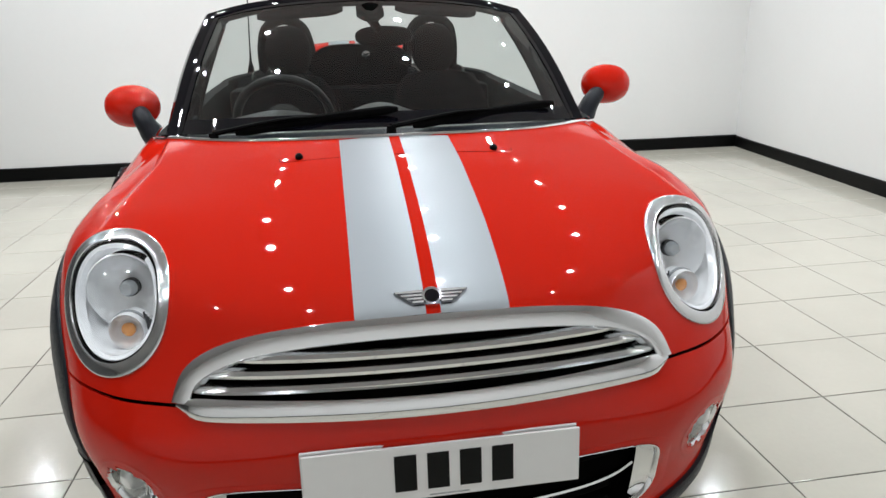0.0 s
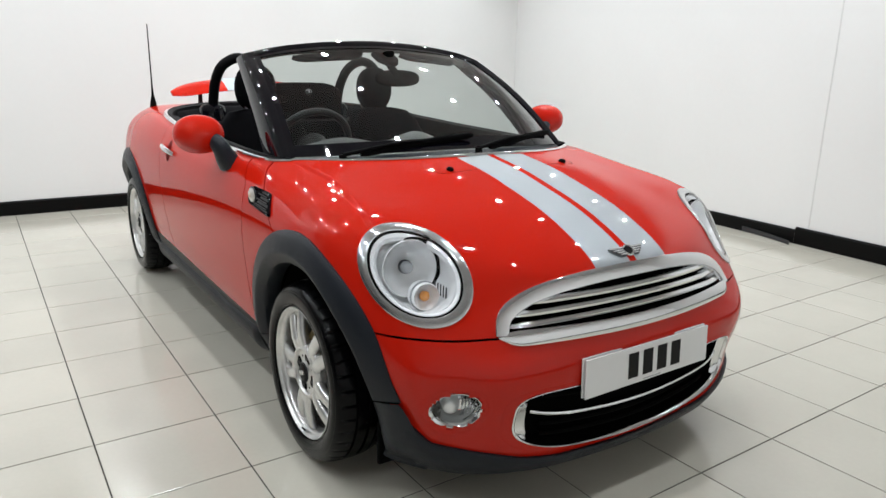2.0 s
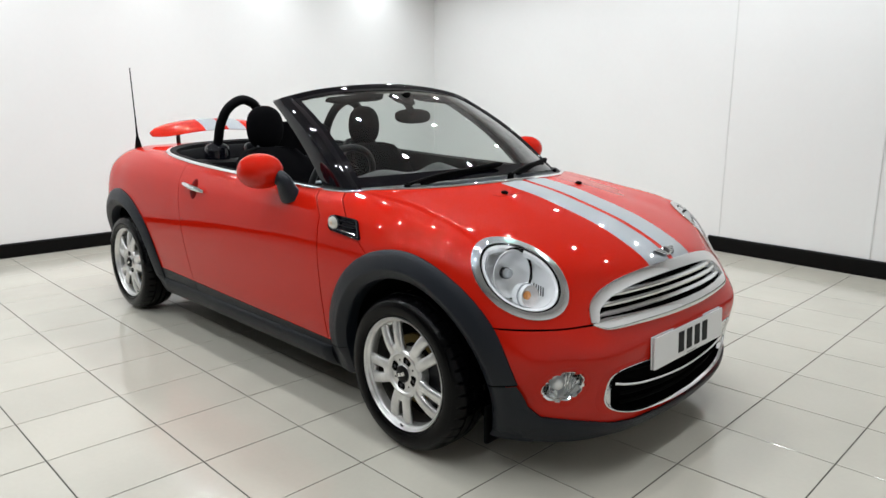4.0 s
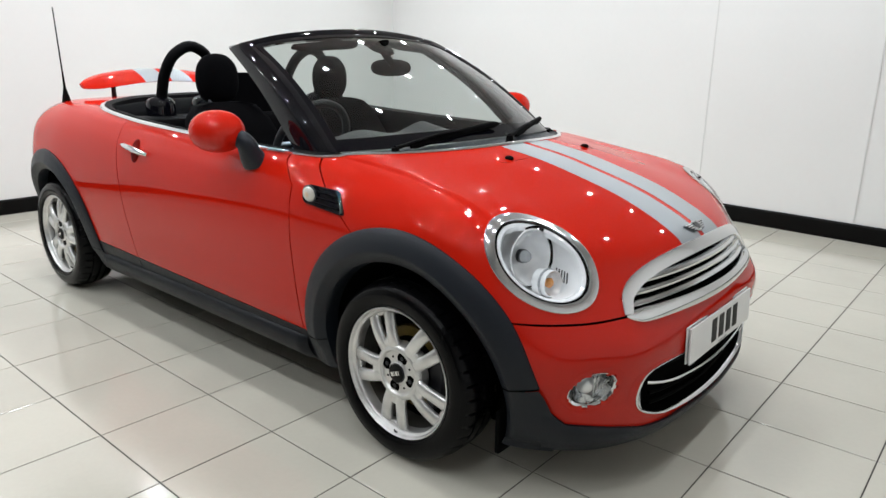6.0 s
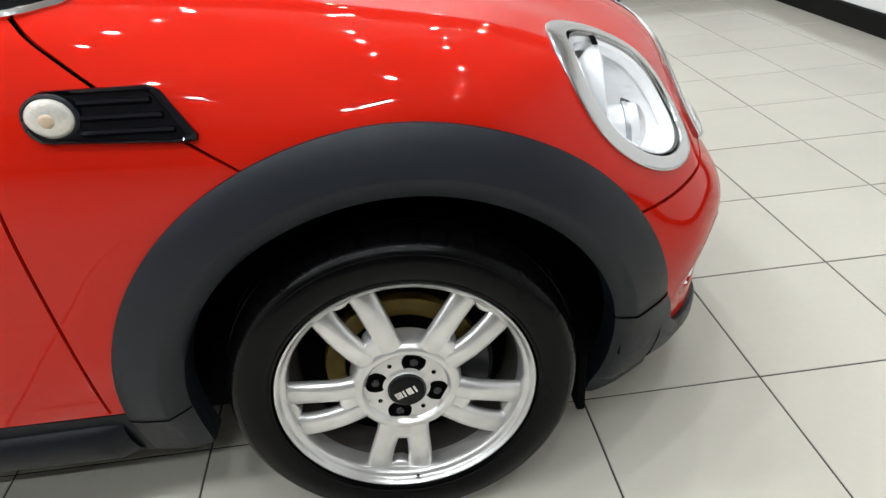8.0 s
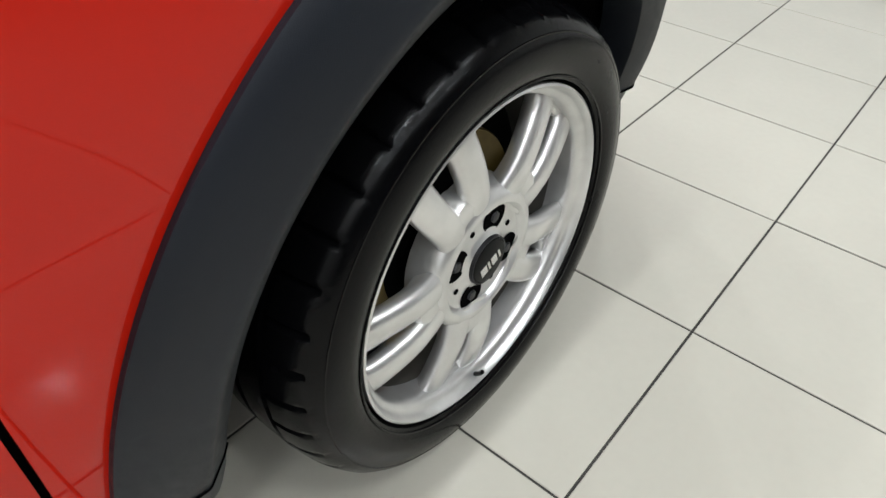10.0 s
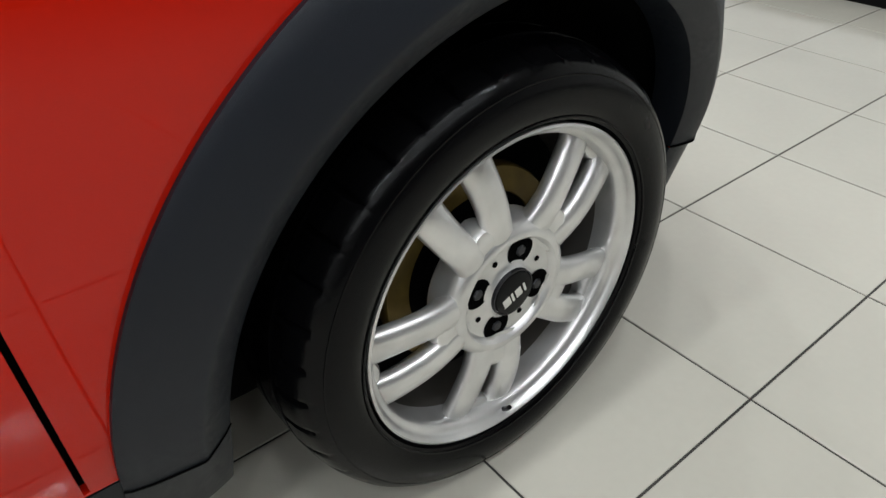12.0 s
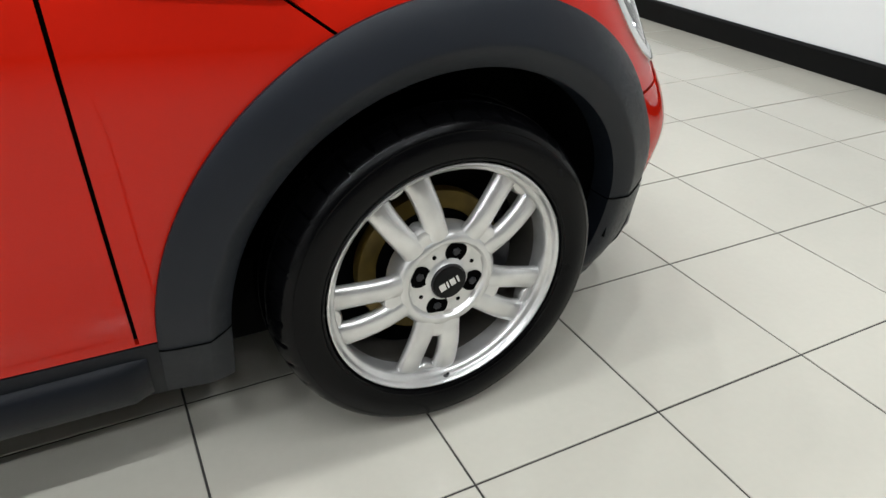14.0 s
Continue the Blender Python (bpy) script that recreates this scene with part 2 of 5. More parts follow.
def wall_between(name, a, b, label, mat, thick=0.15):
    """A wall whose inner face runs from a to b, the room on its left."""
    a, b = Vector((*a, 0)), Vector((*b, 0))
    d = (b - a).normalized()
    out = Vector((d.y, -d.x, 0)) * thick
    bm = bmesh.new()
    p = [a, b, b + out, a + out]
    lo = [bm.verts.new(v + Vector((0, 0, -0.05))) for v in p]
    hi = [bm.verts.new(v + Vector((0, 0, ROOM_H + 0.1))) for v in p]
    bm.faces.new(lo[::-1])
    bm.faces.new(hi)
    for i in range(4):
        bm.faces.new((lo[i], lo[(i + 1) % 4], hi[(i + 1) % 4], hi[i]))
    return setting(name, bm, mat, label)


def skirting(a, b, height, label, lumps=()):
    """A black skirting board along a wall's foot, with a rounded top edge."""
    a, b = Vector((*a, 0)), Vector((*b, 0))
    d = (b - a).normalized()
    inn = Vector((-d.y, d.x, 0))
    prof = [(0.001, 0.0), (0.018, 0.0), (0.018, height - 0.012), (0.014, height - 0.004), (0.007, height), (0.001, height)]
    bm = bmesh.new()
    n = max(2, int((b - a).length / 0.4))
    rows = []
    for i in range(n + 1):
        p = a + (b - a) * i / n
        wob = 0.0015 * math.sin(i * 2.3) + 0.001 * math.sin(i * 5.1)
        rows.append([p + inn * (o + (wob if o > 0.01 else 0)) + Vector((0, 0, h + (wob if h > 0.01 else 0))) for o, h in prof])
    grid_faces(bm, rows)
    return setting("baseboard", bm, SKIRT, label, "skirting board")


X0, X1, Y0 = ROOM_X0, ROOM_X1, ROOM_Y0
wall_between("wall_back", (X0, SIDE_A[1] + 0.1), (X0, Y0 - 0.1), "plain white painted showroom wall behind the car", WALL)
# unseen wall; its dark grey stands for the unlit room that the paint reflects
wall_between("wall_near", (X0 - 0.1, Y0), (X1 + 0.1, Y0), "added unseen wall opposite the car, dark as the unlit room", WALL_DARK)
wall_between("wall_front", (X1, Y0 - 0.1), (X1, SIDE_B[1] + 0.1), "plain white painted wall in front of the car", WALL)
wall_between("wall_side", (SIDE_B[0] + 0.1, SIDE_B[1]), (SIDE_A[0] - 0.1, SIDE_A[1]), "white panelled showroom wall with thin vertical joints", WALL)
SK = 0.115
skirting((X0, SIDE_A[1]), (X0, Y0), SK, "black painted skirting along the white back wall")
skirting((X0, Y0), (X1, Y0), SK, "black painted skirting along the added dark wall")
skirting((X1, Y0), (X1, SIDE_B[1]), SK, "black painted skirting on the wall before the car")


def side_point(x, off=0.0, z=0.0):
    k = (x - SIDE_A[0]) / (SIDE_B[0] - SIDE_A[0])
    return Vector((x, SIDE_A[1] + k * (SIDE_B[1] - SIDE_A[1]) - off, z))


# the side skirting is laid in two lengths; the second stands further out from the wall
q = side_point(-0.80)
skirting((SIDE_B[0], SIDE_B[1]), (q.x, q.y), SK + 0.012, "thick black skirting length standing proud of the wall")
skirting((q.x, q.y - 0.0), (SIDE_A[0], SIDE_A[1]), SK - 0.01, "black skirting length, slightly lower than its neighbour")
for jx in (-0.71, 0.45, 1.61):
    bm = bmesh.new()
    p = side_point(jx)
    box(bm, (p.x - 0.004, p.y - 0.003, SK), (p.x + 0.004, p.y + 0.02, ROOM_H))
    setting("trim", bm, material("joint_grey", (0.70, 0.70, 0.69), 0.6), "thin grey vertical joint between white wall panels", "wall joint")
# the lower skirting's end has come loose and lies out over the floor
bm = bmesh.new()
rows = []
for k in range(13):
    w = k / 12
    p = side_point(-1.25 + 0.46 * w, 0.022 + 0.075 * w**2)
    rows.append([p + Vector((0, 0, 0.002)), p + Vector((0, -0.006, 0.004)), p + Vector((0, -0.004, 0.040 - 0.012 * w)), p + Vector((0, 0.004, 0.042 - 0.012 * w))])
vr = grid_faces(bm, rows, close_v=True)
bm.faces.new(vr[0])
bm.faces.new(vr[-1][::-1])
bmesh.ops.recalc_face_normals(bm, faces=bm.faces)
tagged(part("loose_strip", bm, material("loose_rubber", (0.02, 0.02, 0.022), 0.45, vary=0.2)), "black rubber strip peeling away from the skirting, on the floor", "rubber strip")
bm = bmesh.new()
box(bm, (X0 - 0.2, Y0 - 0.2, ROOM_H), (X1 + 0.2, SIDE_A[1] + 0.2, ROOM_H + 0.1))
setting("ceiling", bm, CEIL, "plain grey ceiling with rows of downlights")
for lx in LAMP_X:
    for ly in LAMP_Y:
        bm = bmesh.new()
        revolve(bm, [(0.066, 0.0), (0.068, -0.012), (0.085, -0.012), (0.088, -0.004), (0.088, 0.0)], (lx, ly, ROOM_H), 24, "Z")
        tagged(part("downlight", bm, BEZEL), "round white recessed ceiling downlight, switched on", "downlight", "ceiling downlights")


# ---- the car's skin ----
# Sections run from the bottom edge up to the edge of the cockpit and scuttle, from the nose round the side to the tail.
SECTIONS = []


def section(x, y, z):
    """One upright section of the body: ten heights from the bottom edge to the waist."""
    put = [np.full(10, v, float) if np.isscalar(v) else np.array(v, float) for v in (x, y, z)]
    SECTIONS.append(np.stack(put, axis=1))


section((.637, .663, .661, .671, .651, .607, .562, .405, .16, -.105), 0, (.145, .2, .29, .435, .5, .64, .7, .78, .856, .912))  # middle of the nose
section((.628, .654, .653, .664, .639, .595, .548, .395, .155, -.112), (.197, .196, .197, .202, .2, .2, .195, .18, .16, .13), (.145, .2, .29, .437, .505, .637, .698, .779, .855, .911))  # grille
section((.604, .633, .635, .65, .608, .56, .508, .365, .135, -.14), (.366, .369, .37, .375, .373, .368, .36, .335, .3, .255), (.147, .205, .295, .443, .518, .628, .698, .778, .852, .907))  # grille end
section((.563, .592, .601, .625, .567, .515, .452, .315, .095, -.18), (.48, .488, .487, .494, .486, .478, .466, .44, .395, .36), (.15, .21, .3, .447, .532, .63, .712, .785, .848, .903))  # inner edge of the headlamp
section((.489, .522, .534, .563, .504, .44, .37, .255, .05, -.23), (.576, .594, .598, .607, .61, .609, .603, .57, .51, .45), (.15, .215, .3, .448, .542, .64, .732, .797, .843, .899))  # headlamp
section((.395, .435, .462, .481, .428, .37, .295, .19, 0, -.285), (.64, .66, .67, .693, .701, .7, .692, .665, .6, .535), (.15, .22, .31, .44, .542, .64, .748, .8, .843, .896))  # outer edge of the headlamp
section((.28, .305, .326, .325, .308, .275, .205, .1, -.07, -.345), (.69, .708, .728, .752, .764, .766, .757, .722, .665, .605), (.155, .225, .315, .43, .54, .635, .738, .802, .843, .893))  # front corner
section((.05, .05, .05, .05, .045, .03, 0, -.065, -.185, -.39), (.735, .75, .766, .78, .789, .793, .785, .752, .705, .655), (.16, .23, .32, .43, .54, .635, .725, .79, .837, .89))  # front axle
section((-.32, -.32, -.32, -.315, -.31, -.305, -.31, -.335, -.385, -.45), (.715, .742, .764, .78, .79, .795, .79, .773, .738, .692), (.17, .24, .32, .43, .54, .635, .72, .79, .848, .888))  # wing
section(-.65, (.7, .742, .765, .783, .793, .798, .795, .783, .755, .71), (.17, .24, .32, .43, .54, .635, .72, .79, .853, .89))  # windscreen foot
section(-1.15, (.7, .742, .767, .786, .797, .802, .8, .787, .757, .715), (.17, .24, .32, .43, .54, .635, .72, .8, .866, .905))  # door
section(-1.7, (.7, .742, .767, .787, .8, .806, .804, .79, .757, .712), (.17, .24, .32, .43, .54, .635, .73, .82, .892, .93))  # door's rear edge
section((-2.1, -2.1, -2.1, -2.1, -2.1, -2.1, -2.1, -2.1, -2.09, -2.03), (.71, .745, .767, .788, .8, .807, .803, .785, .74, .672), (.17, .24, .32, .43, .54, .635, .74, .84, .918, .955))  # rear quarter
section((-2.467, -2.467, -2.467, -2.467, -2.467, -2.467, -2.467, -2.46, -2.44, -2.2), (.71, .745, .766, .785, .797, .802, .795, .768, .7, .575), (.18, .25, .33, .43, .54, .635, .74, .85, .937, .97))  # rear axle
section((-2.76, -2.78, -2.79, -2.8, -2.8, -2.8, -2.79, -2.77, -2.7, -2.27), (.66, .69, .71, .728, .74, .745, .738, .712, .62, .41), (.2, .26, .34, .43, .54, .635, .74, .85, .945, .985))  # rear corner
section((-2.92, -2.95, -2.97, -2.98, -2.98, -2.97, -2.96, -2.92, -2.84, -2.29), (.5, .53, .55, .56, .57, .57, .565, .54, .45, .21), (.22, .27, .34, .43, .54, .635, .74, .85, .945, .992))  # tail lamp
section((-3, -3.04, -3.055, -3.06, -3.055, -3.05, -3.03, -2.99, -2.91, -2.3), 0, (.22, .27, .34, .43, .54, .635, .74, .85, .945, .995))  # middle of the tail
half = np.array(SECTIONS)
half[:5, 4, 0] += .009          # a ledge along the bumper under the grille
half[:5, 4, 2] += .004
mirrored = half[:0:-1] * (1, -1, 1)
ring = np.concatenate([mirrored, half])                       # right side from the tail to the nose, then the left side
du = np.linalg.norm(np.diff(ring, axis=0), axis=2).mean(1)
dv = np.linalg.norm(np.diff(half, axis=1), axis=2).mean(0)
ku, kv = np.r_[0, np.cumsum(du)], np.r_[0, np.cumsum(dv)]
fine_u = np.concatenate([np.linspace(ku[i], ku[i + 1], max(4, int(du[i] / (0.009 if 7 < i < 24 else 0.02))), endpoint=False) for i in range(len(du))] + [[ku[-1]]])
fine_v = np.linspace(0, kv[-1], 120)
skin = hermite(np.moveaxis(hermite(ring, ku, fine_u), 1, 0), kv, fine_v)     # (v, u, 3)
# a soft crease runs along each shoulder of the bonnet, from the windscreen foot to the headlamp
ax_, ay_ = skin[..., 0], np.abs(skin[..., 1])
crease = np.interp(ax_, (-.42, -.26, -.10, .10, .33), (.64, .625, .615, .640, .680)) - ay_
fade = np.clip((ax_ + .42) / .12, 0, 1) * np.clip((.36 - ax_) / .12, 0, 1) * (skin[..., 2] > .74)
skin[..., 2] += .0085 * fade * np.where(crease > 0, np.exp(-crease / .08), np.clip(1 + crease / .012, 0, 1))
bm_skin = bmesh.new()
grid_faces(bm_skin, [[Vector(p) for p in row] for row in skin])
bmesh.ops.remove_doubles(bm_skin, verts=bm_skin.verts, dist=1e-5)
bmesh.ops.recalc_face_normals(bm_skin, faces=bm_skin.faces)
bm_skin.normal_update()
SKIN = BVHTree.FromBMesh(bm_skin)


def on_skin(origin, way, off=0.0):
    """Where a ray meets the car's skin, and the outward normal there; lifted by off."""
    p, n, _, _ = SKIN.ray_cast(Vector(origin), Vector(way).normalized())
    if p is None:
        p, n, _, _ = SKIN.find_nearest(Vector(origin) + Vector(way).normalized() * 1.0)
    if n.dot(Vector(way)) > 0:
        n = -n
    return p + n * off, n


def side_y(x, z, s, off=0.0):
    return on_skin((x, s * 2.0, z), (0, -s, 0), off)[0]


def nose(y, z, off=0.0):
    return on_skin((2.0, y, z), (-1, 0, 0), off)[0]


# ---- the car ----
car = tagged(new("car"), "red open roadster with twin silver bonnet stripes and black wheel arches", "car")
CAR_DROP = 0.006                 # the car sits low on its tyres
car.location.z = -CAR_DROP
WHEEL_Z = 0.2905
AXLES = (0.0, -2.467)
ARCH_X = (0.009, -2.458)
ARCH_OUT = 0.446

# headlamp: an oval on the skin, seen along LAMP_D
LAMP_C, LAMP_D = Vector((0.364, 0.601, 0.669)), Vector((0.691, 0.502, 0.520)).normalized()
LAMP_V = Vector((-.1265, .0791, .0918))
LAMP_W = Vector((.0026, .0897, -.0900))


def lamp_point(s, r, a, off=0.0):
    """r: part of the ring's outer size."""
    o = LAMP_C + LAMP_V * r * math.cos(a) + LAMP_W * r * math.sin(a)
    o, d = Vector((o.x, s * o.y, o.z)), Vector((LAMP_D.x, s * LAMP_D.y, LAMP_D.z))
    return on_skin(o + d * .5, -d, off)


def lamp_radius(c):
    v = Vector((c.x, abs(c.y), c.z)) - LAMP_C
    if abs(v.dot(LAMP_D)) > .12:
        return 9.0
    return math.hypot(v.dot(LAMP_V) / LAMP_V.length_squared, v.dot(LAMP_W) / LAMP_W.length_squared)


# grille outline over the nose
def grille_top(y):
    return float(hermite((.680, .6785, .673, .664, .653, .638, .621, .600, .578, .543), (0, .10, .20, .28, .34, .39, .43, .46, .478, .487), [min(abs(y), .487)])[0])


def grille_low(y):
    return .532 + .006 * (abs(y) / .487) ** 2


def in_grille(c, grow=0.0):
    return c.x > .35 and abs(c.y) < .487 + grow and grille_low(c.y) + .004 < c.z < grille_top(c.y) + grow


INTAKE = (0.285, 0.448, 0.092)          # middle height, half width, half height


def intake_point(a, scale=1.0):
    c, s = math.cos(a), math.sin(a)
    k = 1.0 / (abs(c) ** 4.0 + abs(s) ** 4.0) ** (1 / 4.0)
    y = INTAKE[1] * c * k
    return y * (1 - (1 - scale) * 0.5), INTAKE[0] + scale * INTAKE[2] * s * k + 0.035 * (y / INTAKE[1]) ** 2


def in_intake(c, scale=1.0):
    y, z = c.y / (INTAKE[1] * (1 - (1 - scale) * 0.5)), (c.z - INTAKE[0] - 0.035 * (c.y / INTAKE[1]) ** 2) / (INTAKE[2] * scale)
    return c.x > .35 and abs(y) ** 4.0 + abs(z) ** 4.0 < 1


FOG = (0.592, 0.354, 0.043)


def valance_top(ay):
    return float(np.interp(ay, (0, .30, .42, .50, .58, .635, .668, .685, .70), (.176, .184, .200, .222, .240, .250, .300, .345, .36)))


def arch_radius(c):
    return min(math.hypot(c.x - a, c.z - WHEEL_Z) for a in ARCH_X) if abs(c.y) > 0.45 else 9.0


# shut lines: a point, a normal, the stretch of skin, and half the width
def outward(bm, inside):
    """Turns the faces of an open sheet away from a point inside."""
    bmesh.ops.recalc_face_normals(bm, faces=bm.faces)
    bm.normal_update()
    if sum((f.calc_center_median() - inside).dot(f.normal) * f.calc_area() for f in bm.faces) < 0:
        bmesh.ops.reverse_faces(bm, faces=bm.faces)


CUTS = [
    (Vector((0, 0, .538)), Vector((0, 0, 1)), lambda c: c.x > .2, .0028),
    (Vector((-.18, 0, .702)), Vector((.601, 0, .799)).normalized(), lambda c: -.62 < c.x < .02 and c.z > .6 and abs(c.y) > .5, .0022),
    (Vector((-.462, 0, .33)), Vector((1, 0, .0277)).normalized(), lambda c: -.8 < c.x < -.35 and abs(c.y) > .6 and .304 < c.z < .80, .0026),
    (Vector((-.475, 0, .80)), Vector((.69, 0, .724)).normalized(), lambda c: -.8 < c.x < -.35 and abs(c.y) > .6 and c.z >= .80, .0024),
    (Vector((-1.625, 0, .34)), Vector((.993, 0, .105)).normalized(), lambda c: -1.9 < c.x < -1.4 and abs(c.y) > .6, .0024),
    (Vector((-.44, 0, .300)), Vector((.022, 0, 1)).normalized(), lambda c: -2.2 < c.x < -.2 and abs(c.y) > .5, .0015),
]
bm_cut = bm_skin.copy()
for co, no, where, g in CUTS:
    for side in (-g, g):
        fs = [f for f in bm_cut.faces if where(f.calc_center_median())]
        geom = fs + list({e for f in fs for e in f.edges}) + list({v for f in fs for v in f.verts})
        bmesh.ops.bisect_plane(bm_cut, geom=geom, dist=1e-6, plane_co=co + no * side, plane_no=no)


def panel_of(c):
    for co, no, where, g in CUTS:
        if where(c) and abs((c - co).dot(no)) < g:
            return None
    if arch_radius(c) < 0.40 or (c.x > 0.1 and c.z > .5 and lamp_radius(c) < 0.900) or in_grille(c, -0.010) or in_intake(c, 1.06):
        return None
    if c.x > .35 and math.hypot((abs(c.y) - FOG[0]) / 1.06, (c.z - FOG[1]) / 1.06) < FOG[2] + 0.010:
        return None
    if c.x > .33 and c.z < valance_top(abs(c.y)) - .055:
        return None
    d = [(c - co).dot(no) for co, no, _, _ in CUTS]
    side = "right" if c.y < 0 else "left"
    if -2.2 < c.x < -.2 and abs(c.y) > .5 and d[5] < 0:
        return "sill " + side
    if c.x > -.05 and c.z < .538 and c.x > -.2:
        return "front_bumper"
    if d[1] > 0 and c.x > -.62:
        return "bonnet"
    if c.x > float(np.interp(c.z, (.2, .33, .80, .90), (-.458, -.462, -.475, -.580))):
        return "wing_panel " + side
    if d[4] > 0:
        return "door " + side
    return "rear_body"


groups = {}
for f in bm_cut.faces:
    k = panel_of(f.calc_center_median())
    if k:
        groups.setdefault(k, []).append(f)
PANEL = {}
for key in sorted(groups):
    b, seen = bmesh.new(), {}
    for f in groups[key]:
        vs = []
        for v in f.verts:
            if v not in seen:
                seen[v] = b.verts.new(v.co)
            vs.append(seen[v])
        if len(set(vs)) >= 3:
            b.faces.new(vs)
    # turn the edges inward so that the sheet shows a thickness
    rim = [e for e in b.edges if e.is_boundary]
    made = bmesh.ops.extrude_edge_only(b, edges=rim)["geom"]
    for v in (g for g in made if isinstance(g, bmesh.types.BMVert)):
        near, nor, _, _ = SKIN.find_nearest(v.co)
        out = nor if nor.dot(v.co - Vector((-1.2, 0, .45))) > 0 else -nor
        v.co = v.co - out * 0.012
    name = key.split()[0]
    PANEL[key] = part(name, b, SILL_SHADED if name == "sill" else RED, car, {"sill": "black plastic sill", "bonnet": "glossy red bonnet with silver stripes"}.get(name, ""))
bm_cut.free()

# added black sheet behind the shut lines, so that their shade is in its colour
b, keep = bmesh.new(), {}
for f in bm_skin.faces:
    c = f.calc_center_median()
    if arch_radius(c) < 0.42 or (c.x > 0.1 and lamp_radius(c) < 1.02) or in_grille(c, 0.02) or in_intake(c, 1.15) or (c.x > .35 and math.hypot(abs(c.y) - FOG[0], c.z - FOG[1]) < .062):
        continue
    vs = []
    for v in f.verts:
        if v not in keep:
            out = v.normal if v.normal.dot(v.co - Vector((-1.2, 0, .45))) > 0 else -v.normal
            keep[v] = b.verts.new(v.co - out * 0.010)
        vs.append(keep[v])
    b.faces.new(vs)
part("inner_shell", b, DARK, car)
b = bmesh.new()
box(b, (-2.85, -.59, .135), (.40, .59, .30), .02)
part("floorpan", b, MATT_BLACK, car)

# wheel-arch liners and black arch trims; the trim's face folds inward at a crease halfway
ARCH_PROFILE = ((ARCH_OUT, .0005), (ARCH_OUT, .006), (ARCH_OUT - .005, .0095), (.425, .0150), (.405, .0195), (.388, .0228), (.3815, .0238), (.3785, .0232), (.368, .0165), (.356, .0085), (.347, .0005), (.345, -.012), (.344, -.05))
for ax in ARCH_X:
    for s in (-1, 1):
        b = bmesh.new()
        rows = []
        for k in range(37):
            a = radians(-6 + 192 * k / 36)
            rows.append([(ax + r * math.cos(a), s * y, max(.16, WHEEL_Z + r * math.sin(a))) for r, y in ((.362, .715), (.353, .69), (.350, .50), (.20, .49))])
        grid_faces(b, rows)
        box(b, (ax - .395, min(s * .455, s * .470), .115), (ax + .335, max(s * .455, s * .470), .40))
        part("arch_liner", b, MATT_BLACK, car)
        b = bmesh.new()
        box(b, (ax - .400, min(s * .40, s * .715), .168), (ax - .388, max(s * .40, s * .715), .34), .003)
        part("splash_guard", b, MATT_BLACK, car)
        b = bmesh.new()
        rows = []
        lo, hi = (9 if ax > -1 else 0, 180)
        stops = [(radians(lo + (hi - lo) * k / 72), 0.0) for k in range(73)]
        if ax < -1:
            stops = [(0.0, d) for d in (.112, .08, .04)] + stops
        stops += [(math.pi, d) for d in (.04, .08, .112)]
        for a, drop in stops:
            row = []
            for r, off in ARCH_PROFILE:
                x, z = ax + r * math.cos(a), WHEEL_Z + r * math.sin(a) - drop
                p = side_y(x, z, s)
                row.append(p + Vector((0, s * off * (.5 if drop > .03 and off > 0 else 1), 0)))
            rows.append(row)
        vr = grid_faces(b, rows)
        b.faces.new(vr[0])
        b.faces.new(vr[-1][::-1])
        bmesh.ops.recalc_face_normals(b, faces=b.faces)
        trim = part("arch_trim", b, CLAD, car, "matt black plastic wheel-arch trim")
        # seams where the trim meets the sill and the valance
        ends = [(-1, WHEEL_Z + .008)] if ax > -1 else [(-1, WHEEL_Z + .008), (1, WHEEL_Z + .008)]
        for e, z_end in ends:
            b = bmesh.new()
            tube(b, [side_y(ax + e * r, z_end - .010 * (r - .35) / .09, s) + Vector((0, s * (off + .0006), 0)) for r, off in ARCH_PROFILE[1:-2]], .0013, 5)
            part("trim_seam", b, DARK, trim)
        if ax > -1:
            b = bmesh.new()
            a = radians(9)
            tube(b, [side_y(ax + r * math.cos(a), WHEEL_Z + r * math.sin(a), s) + Vector((0, s * (off + .0004), 0)) for r, off in ARCH_PROFILE[1:-2]], .0020, 5)
            part("trim_seam", b, DARK, trim)
            # lower corner that carries the trim on into the valance
            b = bmesh.new()
            rows = []
            for k in range(21):
                a = radians(8.6 - 33.6 * k / 20)
                row = []
                for r, off in ((.344, -.05), (.345, -.012), (.347, .0005), (.356, .0085), (.368, .0155), (.382, .0195), (.410, .0200), (.432 + .008 * min(1, k / 6), .0170), (.446 + .026 * min(1, k / 8) ** .7, .0105 + .005 * min(1, k / 6))):
                    x, z = ax + r * math.cos(a), WHEEL_Z + r * math.sin(a)
                    p = side_y(x, max(z, .162), s)
                    row.append(Vector((p.x, p.y + s * off * (1 if z > .17 else .4), max(z, .142))))
                rows.append(row)
            grid_faces(b, rows)
            outward(b, Vector((.3, 0, .3)))
            part("valance_corner", b, CLAD, car, "matt black plastic corner below the wheel-arch trim")
            b = bmesh.new()
            box(b, (.305, min(s * .52, s * .690), .108), (.322, max(s * .52, s * .690), .24), .005)
            part("air_deflector", b, MATT_BLACK, car, "black rubber flap before the front tyre")

